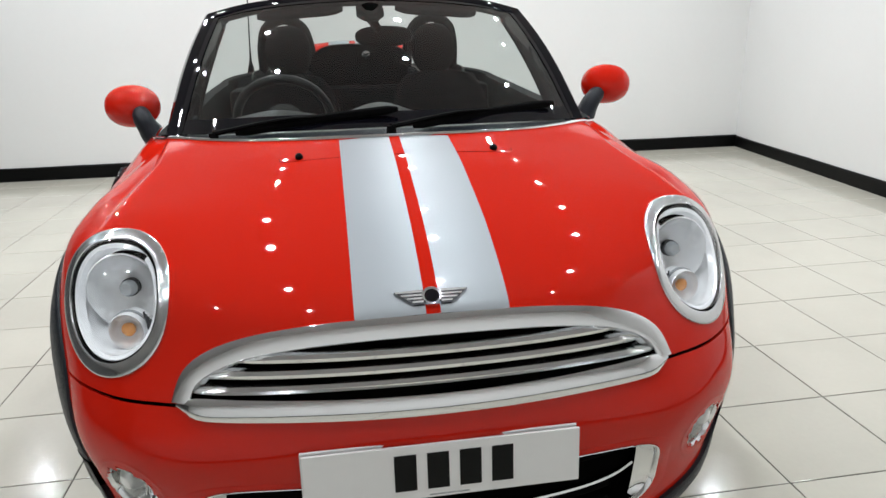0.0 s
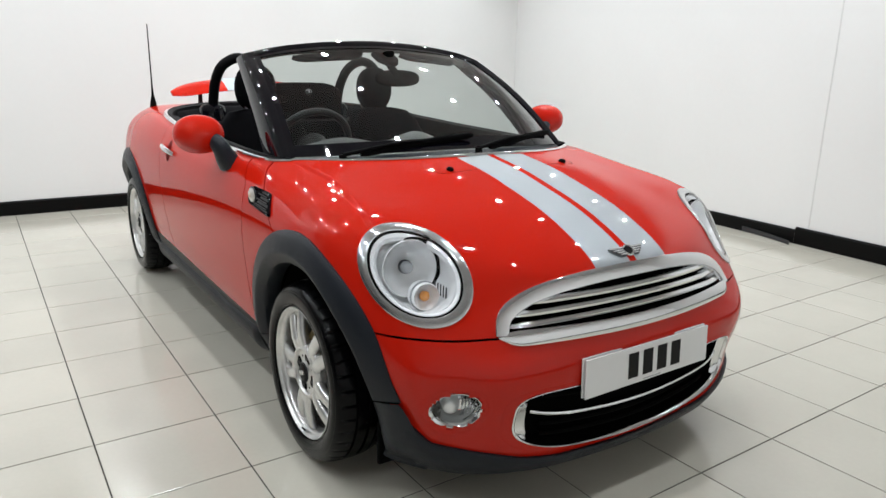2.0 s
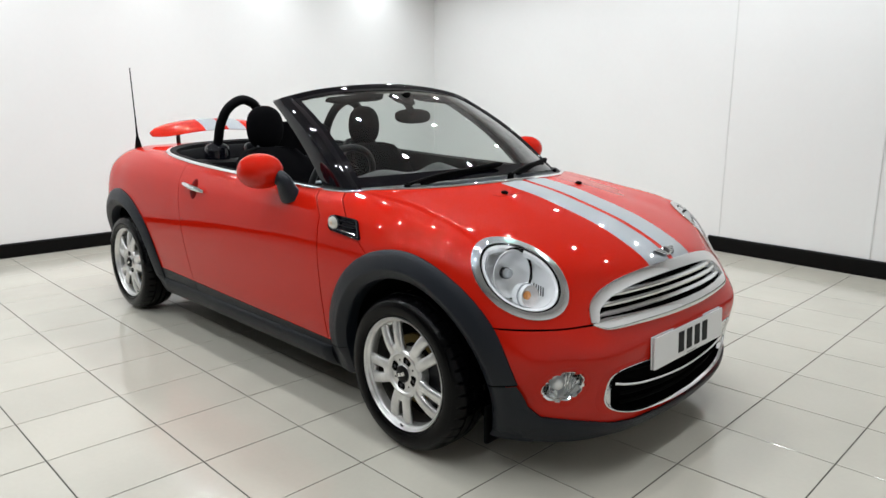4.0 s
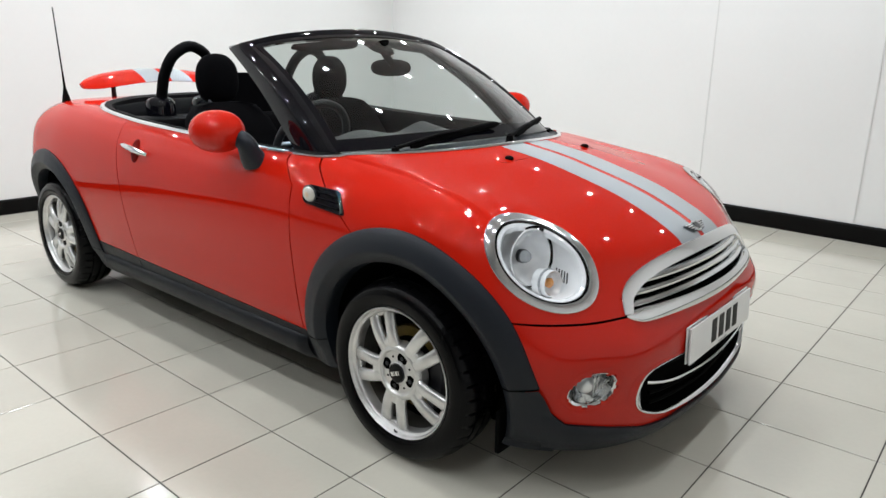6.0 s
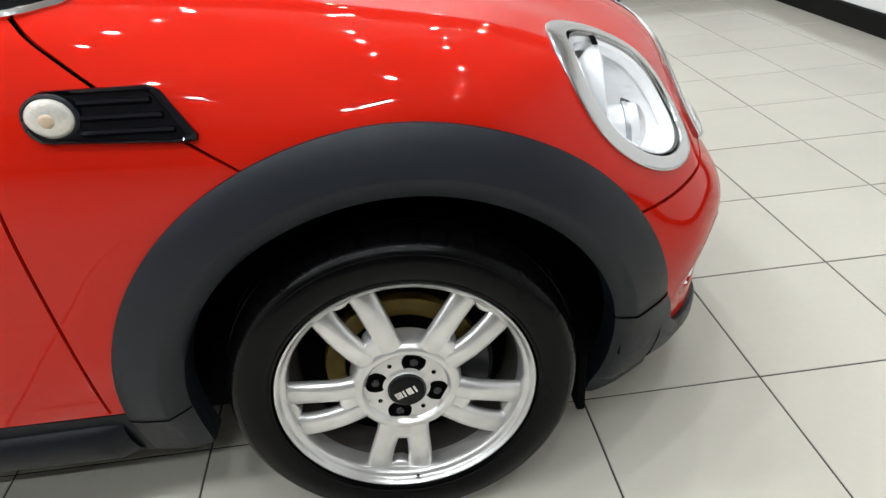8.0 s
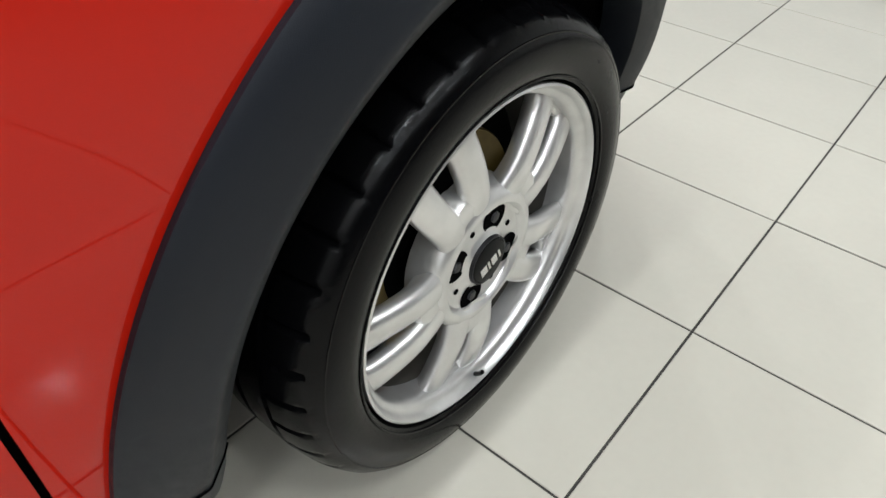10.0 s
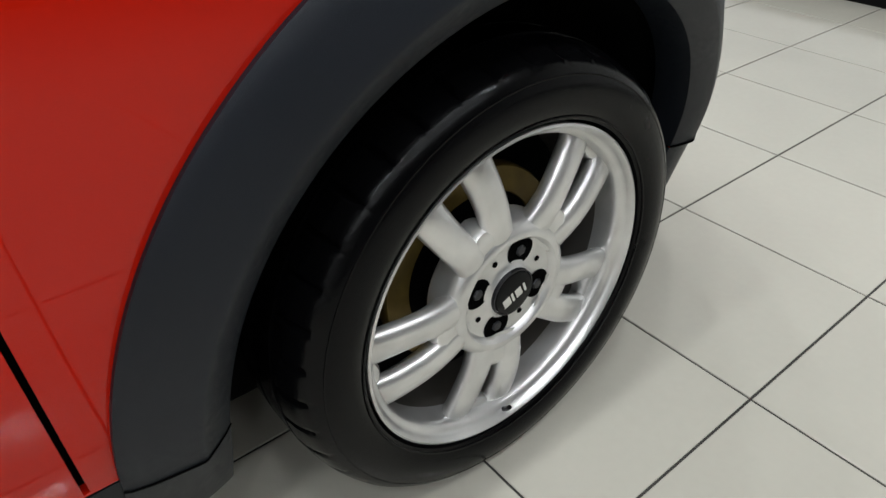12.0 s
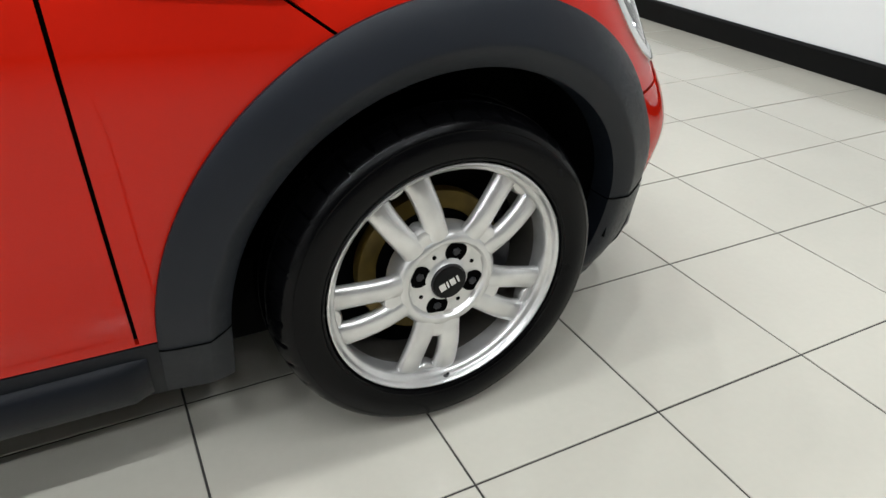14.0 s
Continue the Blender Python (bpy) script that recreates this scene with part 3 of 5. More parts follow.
# black lower valance under the nose, wrapping back to the arches
b = bmesh.new()
rows = []
for k in range(141):
    f = radians(-86 + 172 * k / 140)
    d = Vector((math.cos(f), math.sin(f), 0))
    o = Vector((.10, 0, 0)) + d * 2.0
    p0 = on_skin(o + Vector((0, 0, .27)), -d)[0]
    if p0.x < .432:
        continue
    top = valance_top(abs(p0.y))
    row = []
    for w, off in ((0, -.004), (0, .009), (.08, .013), (.3, .017), (.6, .018), (.9, .012), (1, .002), (1, -.06)):
        z = top + (.142 - top) * w
        p, n = on_skin(o + Vector((0, 0, max(z, .155))), -d)
        row.append(p + d * off - Vector((0, 0, max(0, .155 - z))))
    rows.append(row)
for end in (0, -1):
    rows.insert(0 if end == 0 else len(rows), [v + Vector((-.004, -.012 if v.y > 0 else .012, 0)) for v in rows[end]])
grid_faces(b, rows)
part("valance", b, CLAD, car, "black plastic lower front valance")

# bonnet stripes, edges 13 to 147 mm either side of the middle
for s in (-1, 1):
    b = bmesh.new()
    rows = []
    for k in range(91):
        x = 0.598 - 0.698 * k / 90
        row = []
        for y in np.linspace(.014, .147, 10):
            p, n = on_skin((x, s * y, 2), (0, 0, -1), .0011)
            row.append(p)
        rows.append(row)
    grid_faces(b, rows)
    part("stripe", b, SILVER, PANEL["bonnet"], "silver stripe")
# fine joint line before the washer jets
b = bmesh.new()
line = [(-.006, -.300), (.014, -.298), (.026, -.285)] + [(.030, y) for y in np.linspace(-.26, .26, 27)] + [(.026, .285), (.014, .298), (-.006, .300)]
tube(b, [on_skin((x, y, 2), (0, 0, -1), .0002)[0] for x, y in line], .0006, 5)
part("joint_line", b, DARK, PANEL["bonnet"])
# washer jets
for s in (-1, 1):
    b = bmesh.new()
    p, n = on_skin((.008, s * .25, 2), (0, 0, -1))
    ellipsoid(b, p + Vector((0, 0, .004)), (.017, .010, .009), 14, 8)
    part("washer_jet", b, MATT_BLACK, PANEL["bonnet"])
# badge: disc between two wings of four feathers
p, n = on_skin((.558, 0, 2), (0, 0, -1))
face = n.cross(Vector((0, 1, 0))).normalized()          # points to the windscreen
if face.x > 0:
    face = -face
BADGE = Matrix.Translation(p + n * .004) @ Matrix((face, Vector((0, 1, 0)), n)).transposed().to_4x4()


def on_badge(bb):
    bb.transform(BADGE)
    return bb


b = bmesh.new()
revolve(b, [(0.0001, .004), (.014, .004), (.0185, .006), (.020, .003), (.020, -.004)], (0, 0, 0), 28, "Z")
badge = part("badge", on_badge(b), CHROME, car, "chrome winged badge")
b = bmesh.new()
revolve(b, [(0.0001, .0062), (.0135, .0060), (.0135, .004)], (0, 0, 0), 24, "Z")
part("badge_disc", on_badge(b), GLOSS_BLACK, badge)
for s in (-1, 1):
    b = bmesh.new()
    grid_faces(b, [[(x, s * (.016 + (y - .016) * k), h) for k in (0, .5, 1)] for x, y, h in ((-.016, .036, -.004), (-.016, .036, .0012), (-.006, .050, .0016), (.006, .062, .0016), (.014, .070, .0012), (.014, .070, -.004))])
    part("badge_wing", on_badge(b), STEEL, badge)
    for i in range(4):
        b = bmesh.new()
        y1, off = .068 - i * .010, .012 - i * .0075
        rows = [[(off + u * .0028 * (1 - .3 * k), s * (.017 + (y1 - .017) * k), .0050 - .0014 * k - .0022 * u * u) for u in (-1, -.5, 0, .5, 1)] for k in (0, .35, .7, .92, 1)]
        grid_faces(b, rows)
        part("badge_feather", on_badge(b), CHROME, badge)


def smoothed(rows, times=4):
    """Evens out each line of points that runs along the rows."""
    for _ in range(times):
        rows = [rows[0]] + [[(a + b * 2 + c) / 4 for a, b, c in zip(rows[k - 1], rows[k], rows[k + 1])] for k in range(1, len(rows) - 1)] + [rows[-1]]
    return rows


# grille: surround, lower bar, slats, dark backing
bumper = PANEL["front_bumper"]
ys = np.concatenate([-.487 + np.array([0, .004, .010, .018, .028, .04]), np.linspace(-.43, .43, 61), .487 - np.array([.04, .028, .018, .010, .004, 0])])
outer = [(y, grille_top(y)) for y in ys]
inner = []
for i, (y, z) in enumerate(outer):
    a, c = outer[max(0, i - 1)], outer[min(len(outer) - 1, i + 1)]
    t = Vector((c[0] - a[0], c[1] - a[1])).normalized()
    nrm = Vector((t.y, -t.x))
    wide = .034
    inner.append((y + nrm.x * wide, z + nrm.y * wide))
b = bmesh.new()
rows = []
for (y0, z0), (y1, z1) in zip(outer, inner):
    row = []
    for w, off in ((0, -.010), (0, .0052), (.03, .0066), (.12, .0072), (.5, .0078), (.88, .0072), (.97, .0062), (1, .0042), (1, -.030)):
        y, z = y0 + (y1 - y0) * w, z0 + (z1 - z0) * w
        row.append(nose(y, max(z, .5415), off))
    rows.append(row)
grid_faces(b, smoothed(rows))
part("grille_surround", b, SATIN, PANEL["bonnet"], "wide satin chrome grille surround")
b = bmesh.new()
rows = []
for y in np.linspace(-.480, .480, 71):
    lo = grille_low(y)
    lo_c = min(lo, .5345)
    k = min(1.0, (.481 - abs(y)) / .035) ** .5
    rows.append([nose(y, lo_c + .006 + (h - .006) * k, off * k) for h, off in ((-.020, 0), (-.019, .007), (-.012, .0125), (.006, .0135), (.017, .009), (.021, -.03))])
grid_faces(b, smoothed(rows))
part("grille_lower_bar", b, SATIN, bumper, "curved chrome lower grille bar")
b = bmesh.new()
rows = []
for y in np.linspace(-.478, .478, 61):
    lo, hi = grille_low(y) - .006, grille_top(y) - .006
    rows.append([nose(y, lo + (hi - lo) * w, -.034) for w in np.linspace(0, 1, 12)])
grid_faces(b, rows)
part("grille_backing", b, DARK, PANEL["bonnet"])
for i in range(3):
    slat_z = (.620, .595, .570)[i]
    pts = []
    for y in np.linspace(-.47, .47, 81):
        z = slat_z - .010 * (abs(y) / .47) ** 2
        if z < grille_top(y) - .022 and abs(y) < .462:
            pts.append(nose(y, z, -.006))
    b = bmesh.new()
    rows = []
    for j, p in enumerate(pts):
        taper = min(1.0, (min(j, len(pts) - 1 - j) + 0.6) / 5)
        rows.append([p + Vector((dx, 0, dz * taper)) for dx, dz in ((-.030, .0075), (-.012, .0100), (.0, .0090), (.006, .003), (.005, -.004), (-.004, -.0100), (-.03, -.0095))])
    grid_faces(b, smoothed(rows))
    part("grille_slat", b, SATIN, PANEL["bonnet"], "chrome grille slat")

# lower intake
b = bmesh.new()
rows = []
for k in range(96):
    a = 2 * math.pi * k / 96
    row = []
    for sc, off in ((1.035, 0), (1.03, .0032), (1.012, .0040), (1.0, .0020), (.985, -.008)):
        y, z = intake_point(a, sc)
        row.append(nose(y, z, off))
    rows.append(row)
grid_faces(b, rows, close_u=True)
part("intake_surround", b, SATIN, bumper, "chrome-edged lower air intake")
for name, mat, prof in (("intake_lip", RED, ((1.17, .0002), (1.15, .0012), (1.04, .0016), (1.02, -.004))), ("intake_duct", DARK, ((.990, -.006), (.97, -.02), (.93, -.05)))):
    b = bmesh.new()
    rows = []
    for k in range(96):
        a = 2 * math.pi * k / 96
        rows.append([nose(*intake_point(a, sc), off) for sc, off in prof])
    grid_faces(b, rows, close_u=True)
    part(name, b, mat, bumper)
for mid_a in (0.0, math.pi):
    b = bmesh.new()
    rows = []
    for w in np.linspace(-1, 1, 25):
        reach = .15 * (1 - abs(w) ** 5) + .008
        rows.append([nose(*intake_point(mid_a + w * .70, .995 - reach * k), -.004 - .014 * k) for k in (0, .2, .4, .6, .8, 1)])
    grid_faces(b, smoothed(rows, 2))
    part("intake_cheek", b, SATIN, bumper, "pale chrome cheek inside the air intake")
b = bmesh.new()
rows = []
for y in np.linspace(-.46, .46, 41):
    rows.append([nose(y, z, -.05) for z in np.linspace(.18, .42, 9)])
grid_faces(b, rows)
part("intake_backing", b, DARK, bumper)
b = bmesh.new()
tube(b, [nose(y, .298 + .035 * (y / .45) ** 2, .004 - .03 * (abs(y) / .42) ** 6) for y in np.linspace(-.40, .40, 41)], .0075, 8, flat=.8)
part("intake_bar", b, SATIN, bumper, "chrome intake bar")
for i in range(3):
    b = bmesh.new()
    zz = (.225, .255, .335)[i]
    tube(b, [nose(y, zz + .035 * (y / .45) ** 2, -.03) for y in np.linspace(-.36, .36, 25)], .006, 6)
    part("intake_slat", b, MATT_BLACK, bumper)

# fog lamps
for s in (-1, 1):
    c = (s * FOG[0], FOG[1])
    b = bmesh.new()
    rows = []
    for k in range(40):
        a = 2 * math.pi * k / 40
        rows.append([nose(c[0] + 1.06 * r * math.cos(a), c[1] + 1.06 * r * math.sin(a), off) for r, off in ((.0528, -.0030), (.0522, -.0005), (.0508, -.0005), (.0490, -.0030), (.044, -.014), (.038, -.030), (.030, -.042), (.001, -.046))])
    grid_faces(b, rows, close_u=True)
    fog = part("fog_lamp", b, CHROME, car, "round fog lamp in a chrome bowl")
    b = bmesh.new()
    rows = []
    for k in range(40):
        a = 2 * math.pi * k / 40
        rows.append([nose(c[0] + 1.06 * r * math.cos(a), c[1] + 1.06 * r * math.sin(a), off) for r, off in ((.0740, .0004), (.0700, .0012), (.0640, .0004), (.0570, -.0030), (.0525, -.0060))])
    grid_faces(b, rows, close_u=True)
    part("fog_bezel", b, RED, fog)
    b = bmesh.new()
    base = nose(c[0] - s * -.008, c[1], -.03)
    ellipsoid(b, base + Vector((0, s * .010, .006)), (.026, .025, .030), 24, 14)
    part("fog_lens", b, FOG_LENS, fog)
    for k in range(4):
        b = bmesh.new()
        y = c[0] - s * (.012 + .007 * k)
        tube(b, [nose(y, c[1] + h, -.026 + .012 * abs(h) / .04) for h in np.linspace(-.028, .028, 7) * (1 - .12 * k)], .0016, 6)
        part("fog_flute", b, SATIN, fog)
    b = bmesh.new()
    rows = [[nose(c[0] + .051 * r * math.cos(t), c[1] + .051 * r * math.sin(t), -.003 - .004 * r) for r in (.01, .4, .8, 1)] for t in np.linspace(0, 2 * math.pi, 28, endpoint=False)]
    grid_faces(b, rows, close_u=True)
    outward(b, Vector((.3, s * FOG[0], FOG[1])))
    g = part("fog_glass", b, LAMP_GLASS, fog)
    g.visible_shadow = False

# number plate: two white sheets, one askew behind the other, with plain dark bars
plate_turn = Matrix.Translation((.677, 0, .408)) @ Matrix.Rotation(radians(-3), 4, "Y")
b = bmesh.new()
box(b, (-.003, -.260, -.0555), (.003, .260, .0555), .0015, plate_turn)
plate = part("number_plate", b, PLATE_WHITE, car, "white front plate with bold dark marks", smooth=False)
b = bmesh.new()
box(b, (-.012, -.263, -.0545), (-.007, .257, .0585), .0015, plate_turn)
part("plate_backing", b, PLATE_WHITE, plate, smooth=False)
for i in range(4):
    y = -.094 + i * .0610
    b = bmesh.new()
    box(b, (.0031, y, -.036), (.0042, y + .041, .038), 0, plate_turn)
    part("plate_bar", b, PLATE_BLACK, plate, smooth=False)
b = bmesh.new()
box(b, (.0031, -.03, -.0505), (.0040, .045, -.0475), 0, plate_turn)
part("plate_bar", b, LENS_GREY, plate, smooth=False)

# headlamps
for s in (-1, 1):
    def ring_strip(name, prof, mat, parent, label=""):
        bb = bmesh.new()
        rows = np.array([[lamp_point(s, r, 2 * math.pi * k / 80, off)[0] for r, off in prof] for k in range(80)])
        for _ in range(8):
            rows = .5 * rows + .25 * (np.roll(rows, 1, 0) + np.roll(rows, -1, 0))
        grid_faces(bb, rows, close_u=True)
        return part(name, bb, mat, parent, label)

    lamp = ring_strip("headlamp", ((1.0, -.001), (1.0, .0040), (.992, .0052), (.97, .0057), (.91, .0061), (.85, .0057), (.833, .0050), (.828, .0036), (.826, -.010)), LAMP_RING, car, "oval headlamp with a flat chrome ring")
    ring_strip("lamp_seal", ((.828, -.003), (.818, .0008), (.800, .0005), (.793, -.003), (.790, -.012)), DARK, lamp)
    ring_strip("lamp_trim", ((.796, -.004), (.780, -.003), (.730, -.007), (.705, -.020)), LENS_WHITE, lamp)
    n_in = -Vector((LAMP_D.x, s * LAMP_D.y, LAMP_D.z))
    deep = (n_in + Vector((-.7, 0, 0))).normalized()
    bb = bmesh.new()
    rows = []
    for k in range(60):
        a = 2 * math.pi * k / 60
        rows.append([lamp_point(s, r, a)[0] + deep * dep for r, dep in ((.765, .010), (.735, .03), (.68, .058), (.58, .084), (.35, .100), (.01, .104))])
    grid_faces(bb, rows, close_u=True)
    part("lamp_bowl", bb, LENS_WHITE, lamp)
    axis = Vector((.95, s * .16, .10)).normalized()

    def inner_round(name, frac, turn_deg, depth, mat, prof):
        c, _ = lamp_point(s, frac, radians(turn_deg))
        bb = bmesh.new()
        revolve(bb, prof, (0, 0, 0), 40, "Z")
        m = Matrix.Translation(c + deep * depth) @ axis.to_track_quat("Z", "Y").to_matrix().to_4x4()
        for v in bb.verts:
            v.co = m @ v.co
        return part(name, bb, mat, lamp)

    inner_round("main_reflector", .10, 330, .060, LENS_WHITE, [(.079, .016), (.076, .018), (.067, .002), (.050, -.016), (.024, -.026), (.0001, -.027)])
    inner_round("main_bulb", .10, 330, .060, LENS_GREY, [(.017, -.022), (.017, .000), (.012, .008), (.0001, .010)])
    inner_round("bulb_holder", .10, 330, .060, STEEL, [(.019, -.024), (.0195, -.012), (.017, -.011)])
    # dark crescent between the main reflector and the bowl, on the inboard side
    c, _ = lamp_point(s, .10, radians(330))
    m = Matrix.Translation(c + deep * .060) @ axis.to_track_quat("Z", "Y").to_matrix().to_4x4()
    bb = bmesh.new()
    mid_a, rows = (0.0 if s < 0 else math.pi), []
    for k in range(37):
        w = -1 + 2 * k / 36
        a, fat = mid_a + w * 1.75, .0012 + .0125 * (1 - w * w)
        rows.append([m @ Vector((r * math.cos(a), r * math.sin(a), h)) for r, h in ((.0795, .010), (.0797, .0175), (.0797 + fat, .0160), (.0797 + fat, .008))])
    grid_faces(bb, rows)
    part("lamp_crescent", bb, DARK, lamp)
    inner_round("indicator", .43, 152, .050, LENS_WHITE, [(.037, -.030), (.0375, .014), (.0355, .017), (.033, .013), (.027, .000), (.015, -.008), (.0001, -.010)])
    inner_round("indicator_seat", .43, 152, .050, LENS_GREY, [(.0378, .002), (.0400, .003), (.0405, -.004), (.0378, -.005)])
    inner_round("indicator_bulb", .43, 152, .046, AMBER, [(.013, -.006), (.014, .001), (.009, .007), (.0001, .009)])
    dome = inner_round("indicator_lens", .43, 152, .050, LAMP_GLASS, [(.0350, .0165), (.0320, .0220), (.0220, .0275), (.0100, .0300), (.0001, .0305)])
    dome.visible_shadow = False
    for k in range(5):
        inner = lamp_point(s, .40 + .05 * k, radians(196), -.030)[0] + deep * .02
        bb = bmesh.new()
        tube(bb, [inner + Vector((0, 0, .016)), inner - Vector((0, 0, .016))], .0021, 6)
        part("lamp_flute", bb, STEEL, lamp)
    bb = bmesh.new()
    rows = [[lamp_point(s, r * .790, 2 * math.pi * k / 60, .003 + .010 * (1 - r * r))[0] for r in (.02, .25, .5, .7, .85, .95, 1)] for k in range(60)]
    grid_faces(bb, rows, close_u=True)
    outward(bb, Vector((.2, s * .5, .6)))
    g = part("lamp_glass", bb, LAMP_GLASS, lamp)
    g.visible_shadow = False

# rounded mouldings along the sills
for s in (-1, 1):
    b = bmesh.new()
    rows = []
    for x in np.linspace(-2.02, -.455, 60):
        k = min(1.0, (x + 2.025) / .03, (-.450 - x) / .03) ** .5
        rows.append([side_y(x, .226 + .050 * h, s, -.004 + (.004 + out) * k) for h, out in ((1.0, -.003), (.94, .006), (.80, .0145), (.55, .0215), (.2, .0255), (-.2, .0255), (-.55, .0205), (-.82, .012), (-.95, .003), (-1.0, -.006))])
    grid_faces(b, rows)
    part("sill_moulding", b, SILL_SHADED, PANEL["sill " + ("right" if s < 0 else "left")])

# side vents with round repeaters
for s in (-1, 1):
    outline = [(-.375, .812), (-.262, .806), (-.249, .800), (-.212, .748), (-.214, .741), (-.230, .740), (-.375, .754)] + [(-.375 - .036 * math.sin(t), .783 - .030 * math.cos(t)) for t in np.linspace(.2, math.pi - .2, 9)]
    cx, cz = -.31, .777
    b = bmesh.new()
    rows = []
    for x, z in outline:
        rows.append([side_y(cx + (x - cx) * k, cz + (z - cz) * k, s, off) for k, off in ((1.0, .0005), (.99, .007), (.93, .010), (.86, .008), (.84, .002))])
    grid_faces(b, rows, close_u=True)
    vent = part("side_vent", b, GLOSS_BLACK, car, "black side vent with a round clear repeater")
    b = bmesh.new()
    vs = [b.verts.new(side_y(cx + (x - cx) * .9, cz + (z - cz) * .9, s, .0025)) for x, z in outline]
    b.faces.new(vs)
    part("vent_backing", b, GLOSS_BLACK, vent)
    for i in range(3):
        z0 = .796 - i * .0165
        b = bmesh.new()
        tube(b, [side_y(x, z0 - (x + .345) * .06, s, .004) for x in np.linspace(-.345, -.262 + i * .012, 8)], .0042, 6)
        part("vent_slat", b, GLOSS_BLACK, vent)
    b = bmesh.new()
    p = side_y(-.377, .783, s, .008)
    ellipsoid(b, p, (.029, .010, .025), 24, 12)
    rp = part("repeater", b, REPEATER, vent, "round clear side repeater")
    b = bmesh.new()
    tube(b, [p + Vector((.0305 * math.cos(t), -s * .002, .0265 * math.sin(t))) for t in np.linspace(0, 2 * math.pi, 30, endpoint=False)], .0034, 6, closed=True)
    part("repeater_rim", b, CLAD, rp)
    b = bmesh.new()
    ellipsoid(b, p + Vector((0, s * .0085, 0)), (.010, .0035, .009), 12, 8)
    part("repeater_bulb", b, material("bulb_tan", (0.55, 0.42, 0.30), 0.3), rp)

# door handles
for s in (-1, 1):
    door = PANEL["door " + ("right" if s < 0 else "left")]
    # raised disc: the shade of the hollow is put into its darker red
    b = bmesh.new()
    rows = []
    for k in range(32):
        a = 2 * math.pi * k / 32
        rows.append([side_y(-1.512 + .036 * q * math.cos(a), .815 + .048 * q * math.sin(a), s, .0042 * (1 - q**4) + .0002) for q in (.02, .3, .6, .8, .92, 1)])
    grid_faces(b, rows, close_u=True)
    part("handle_cup", b, material("recess_shade_red", (0.13, 0.0028, 0.0016), 0.4, 0, 0.15, spec=0.0), door)
    b = bmesh.new()
    pts = [side_y(x, .821 - (x + 1.515) * .10, s, .020 - (x + 1.515) ** 2 * 1.1) for x in np.linspace(-1.630, -1.400, 15)]
    tube(b, pts, [.006 + .007 * math.sin(math.pi * i / 14) ** .6 for i in range(15)], 10, flat=1.0)
    part("door_handle", b, CHROME, door, "chrome door handle")

# chrome strip along the edge of the scuttle and cockpit
edge = [Vector(p) for p in skin[-1]]
for s in (-1, 1):
    mine = [p for p in edge if p.y * s >= -1e-6]
    mine = [p for p in mine if abs(p.y) > .004 or p.x > -1 or p is mine[0 if s < 0 else -1]]
    mine = [p for k, p in enumerate(mine) if not (k and (p - mine[k - 1]).length > .3)]
    b = bmesh.new()
    tube(b, [p + Vector((0, 0, .002)) for p in mine], [float(np.interp(p.x, (-1.0, -.45), (.0125, .0085))) for p in mine], 8, flat=.75)
    part("waist_strip", b, CHROME, car, "chrome waist strip")

# ---- windscreen ----
BASE = [(-.43, .63, .897), (-.345, .53, .905), (-.265, .36, .915), (-.225, .18, .920), (-.215, 0, .922)]
TOP = [(-.972, .557, 1.244), (-.950, .452, 1.268), (-.930, .30, 1.288), (-.917, .15, 1.298), (-.913, 0, 1.302)]
base_line = curve_through(BASE + [(x, -y, z) for x, y, z in BASE[-2::-1]], 49)
top_line = curve_through(TOP + [(x, -y, z) for x, y, z in TOP[-2::-1]], 49)
b = bmesh.new()
rows = []
for p, q in zip(base_line, top_line):
    row = []
    for w in np.linspace(0, 1, 13):
        row.append(p.lerp(q, w) + Vector((.5, 0, .75)) * .030 * math.sin(math.pi * w))
    rows.append(row)
grid_faces(b, rows)
outward(b, Vector((-.9, 0, .9)))
ws = part("windscreen", b, GLASS, car, "clear raked windscreen glass")
ws.visible_shadow = False


def glass_at(i, w):
    return base_line[i].lerp(top_line[i], w) + Vector((.5, 0, .75)) * .030 * math.sin(math.pi * w)


# black printed border of the glass
for name_i, (i0, i1, w0, w1) in enumerate(((0, 48, 0.0, .085), (0, 48, .955, 1.0), (0, 1, 0.0, 1.0), (47, 48, 0.0, 1.0))):
    b = bmesh.new()
    n_w = 3 if i1 - i0 > 10 else 13
    grid_faces(b, [[glass_at(i, w) + Vector((.62, 0, .78)) * (.0015 + .0004 * name_i) for w in np.linspace(w0, w1, n_w)] for i in range(i0, i1 + 1)])
    part("glass_border", b, GLOSS_BLACK, ws)

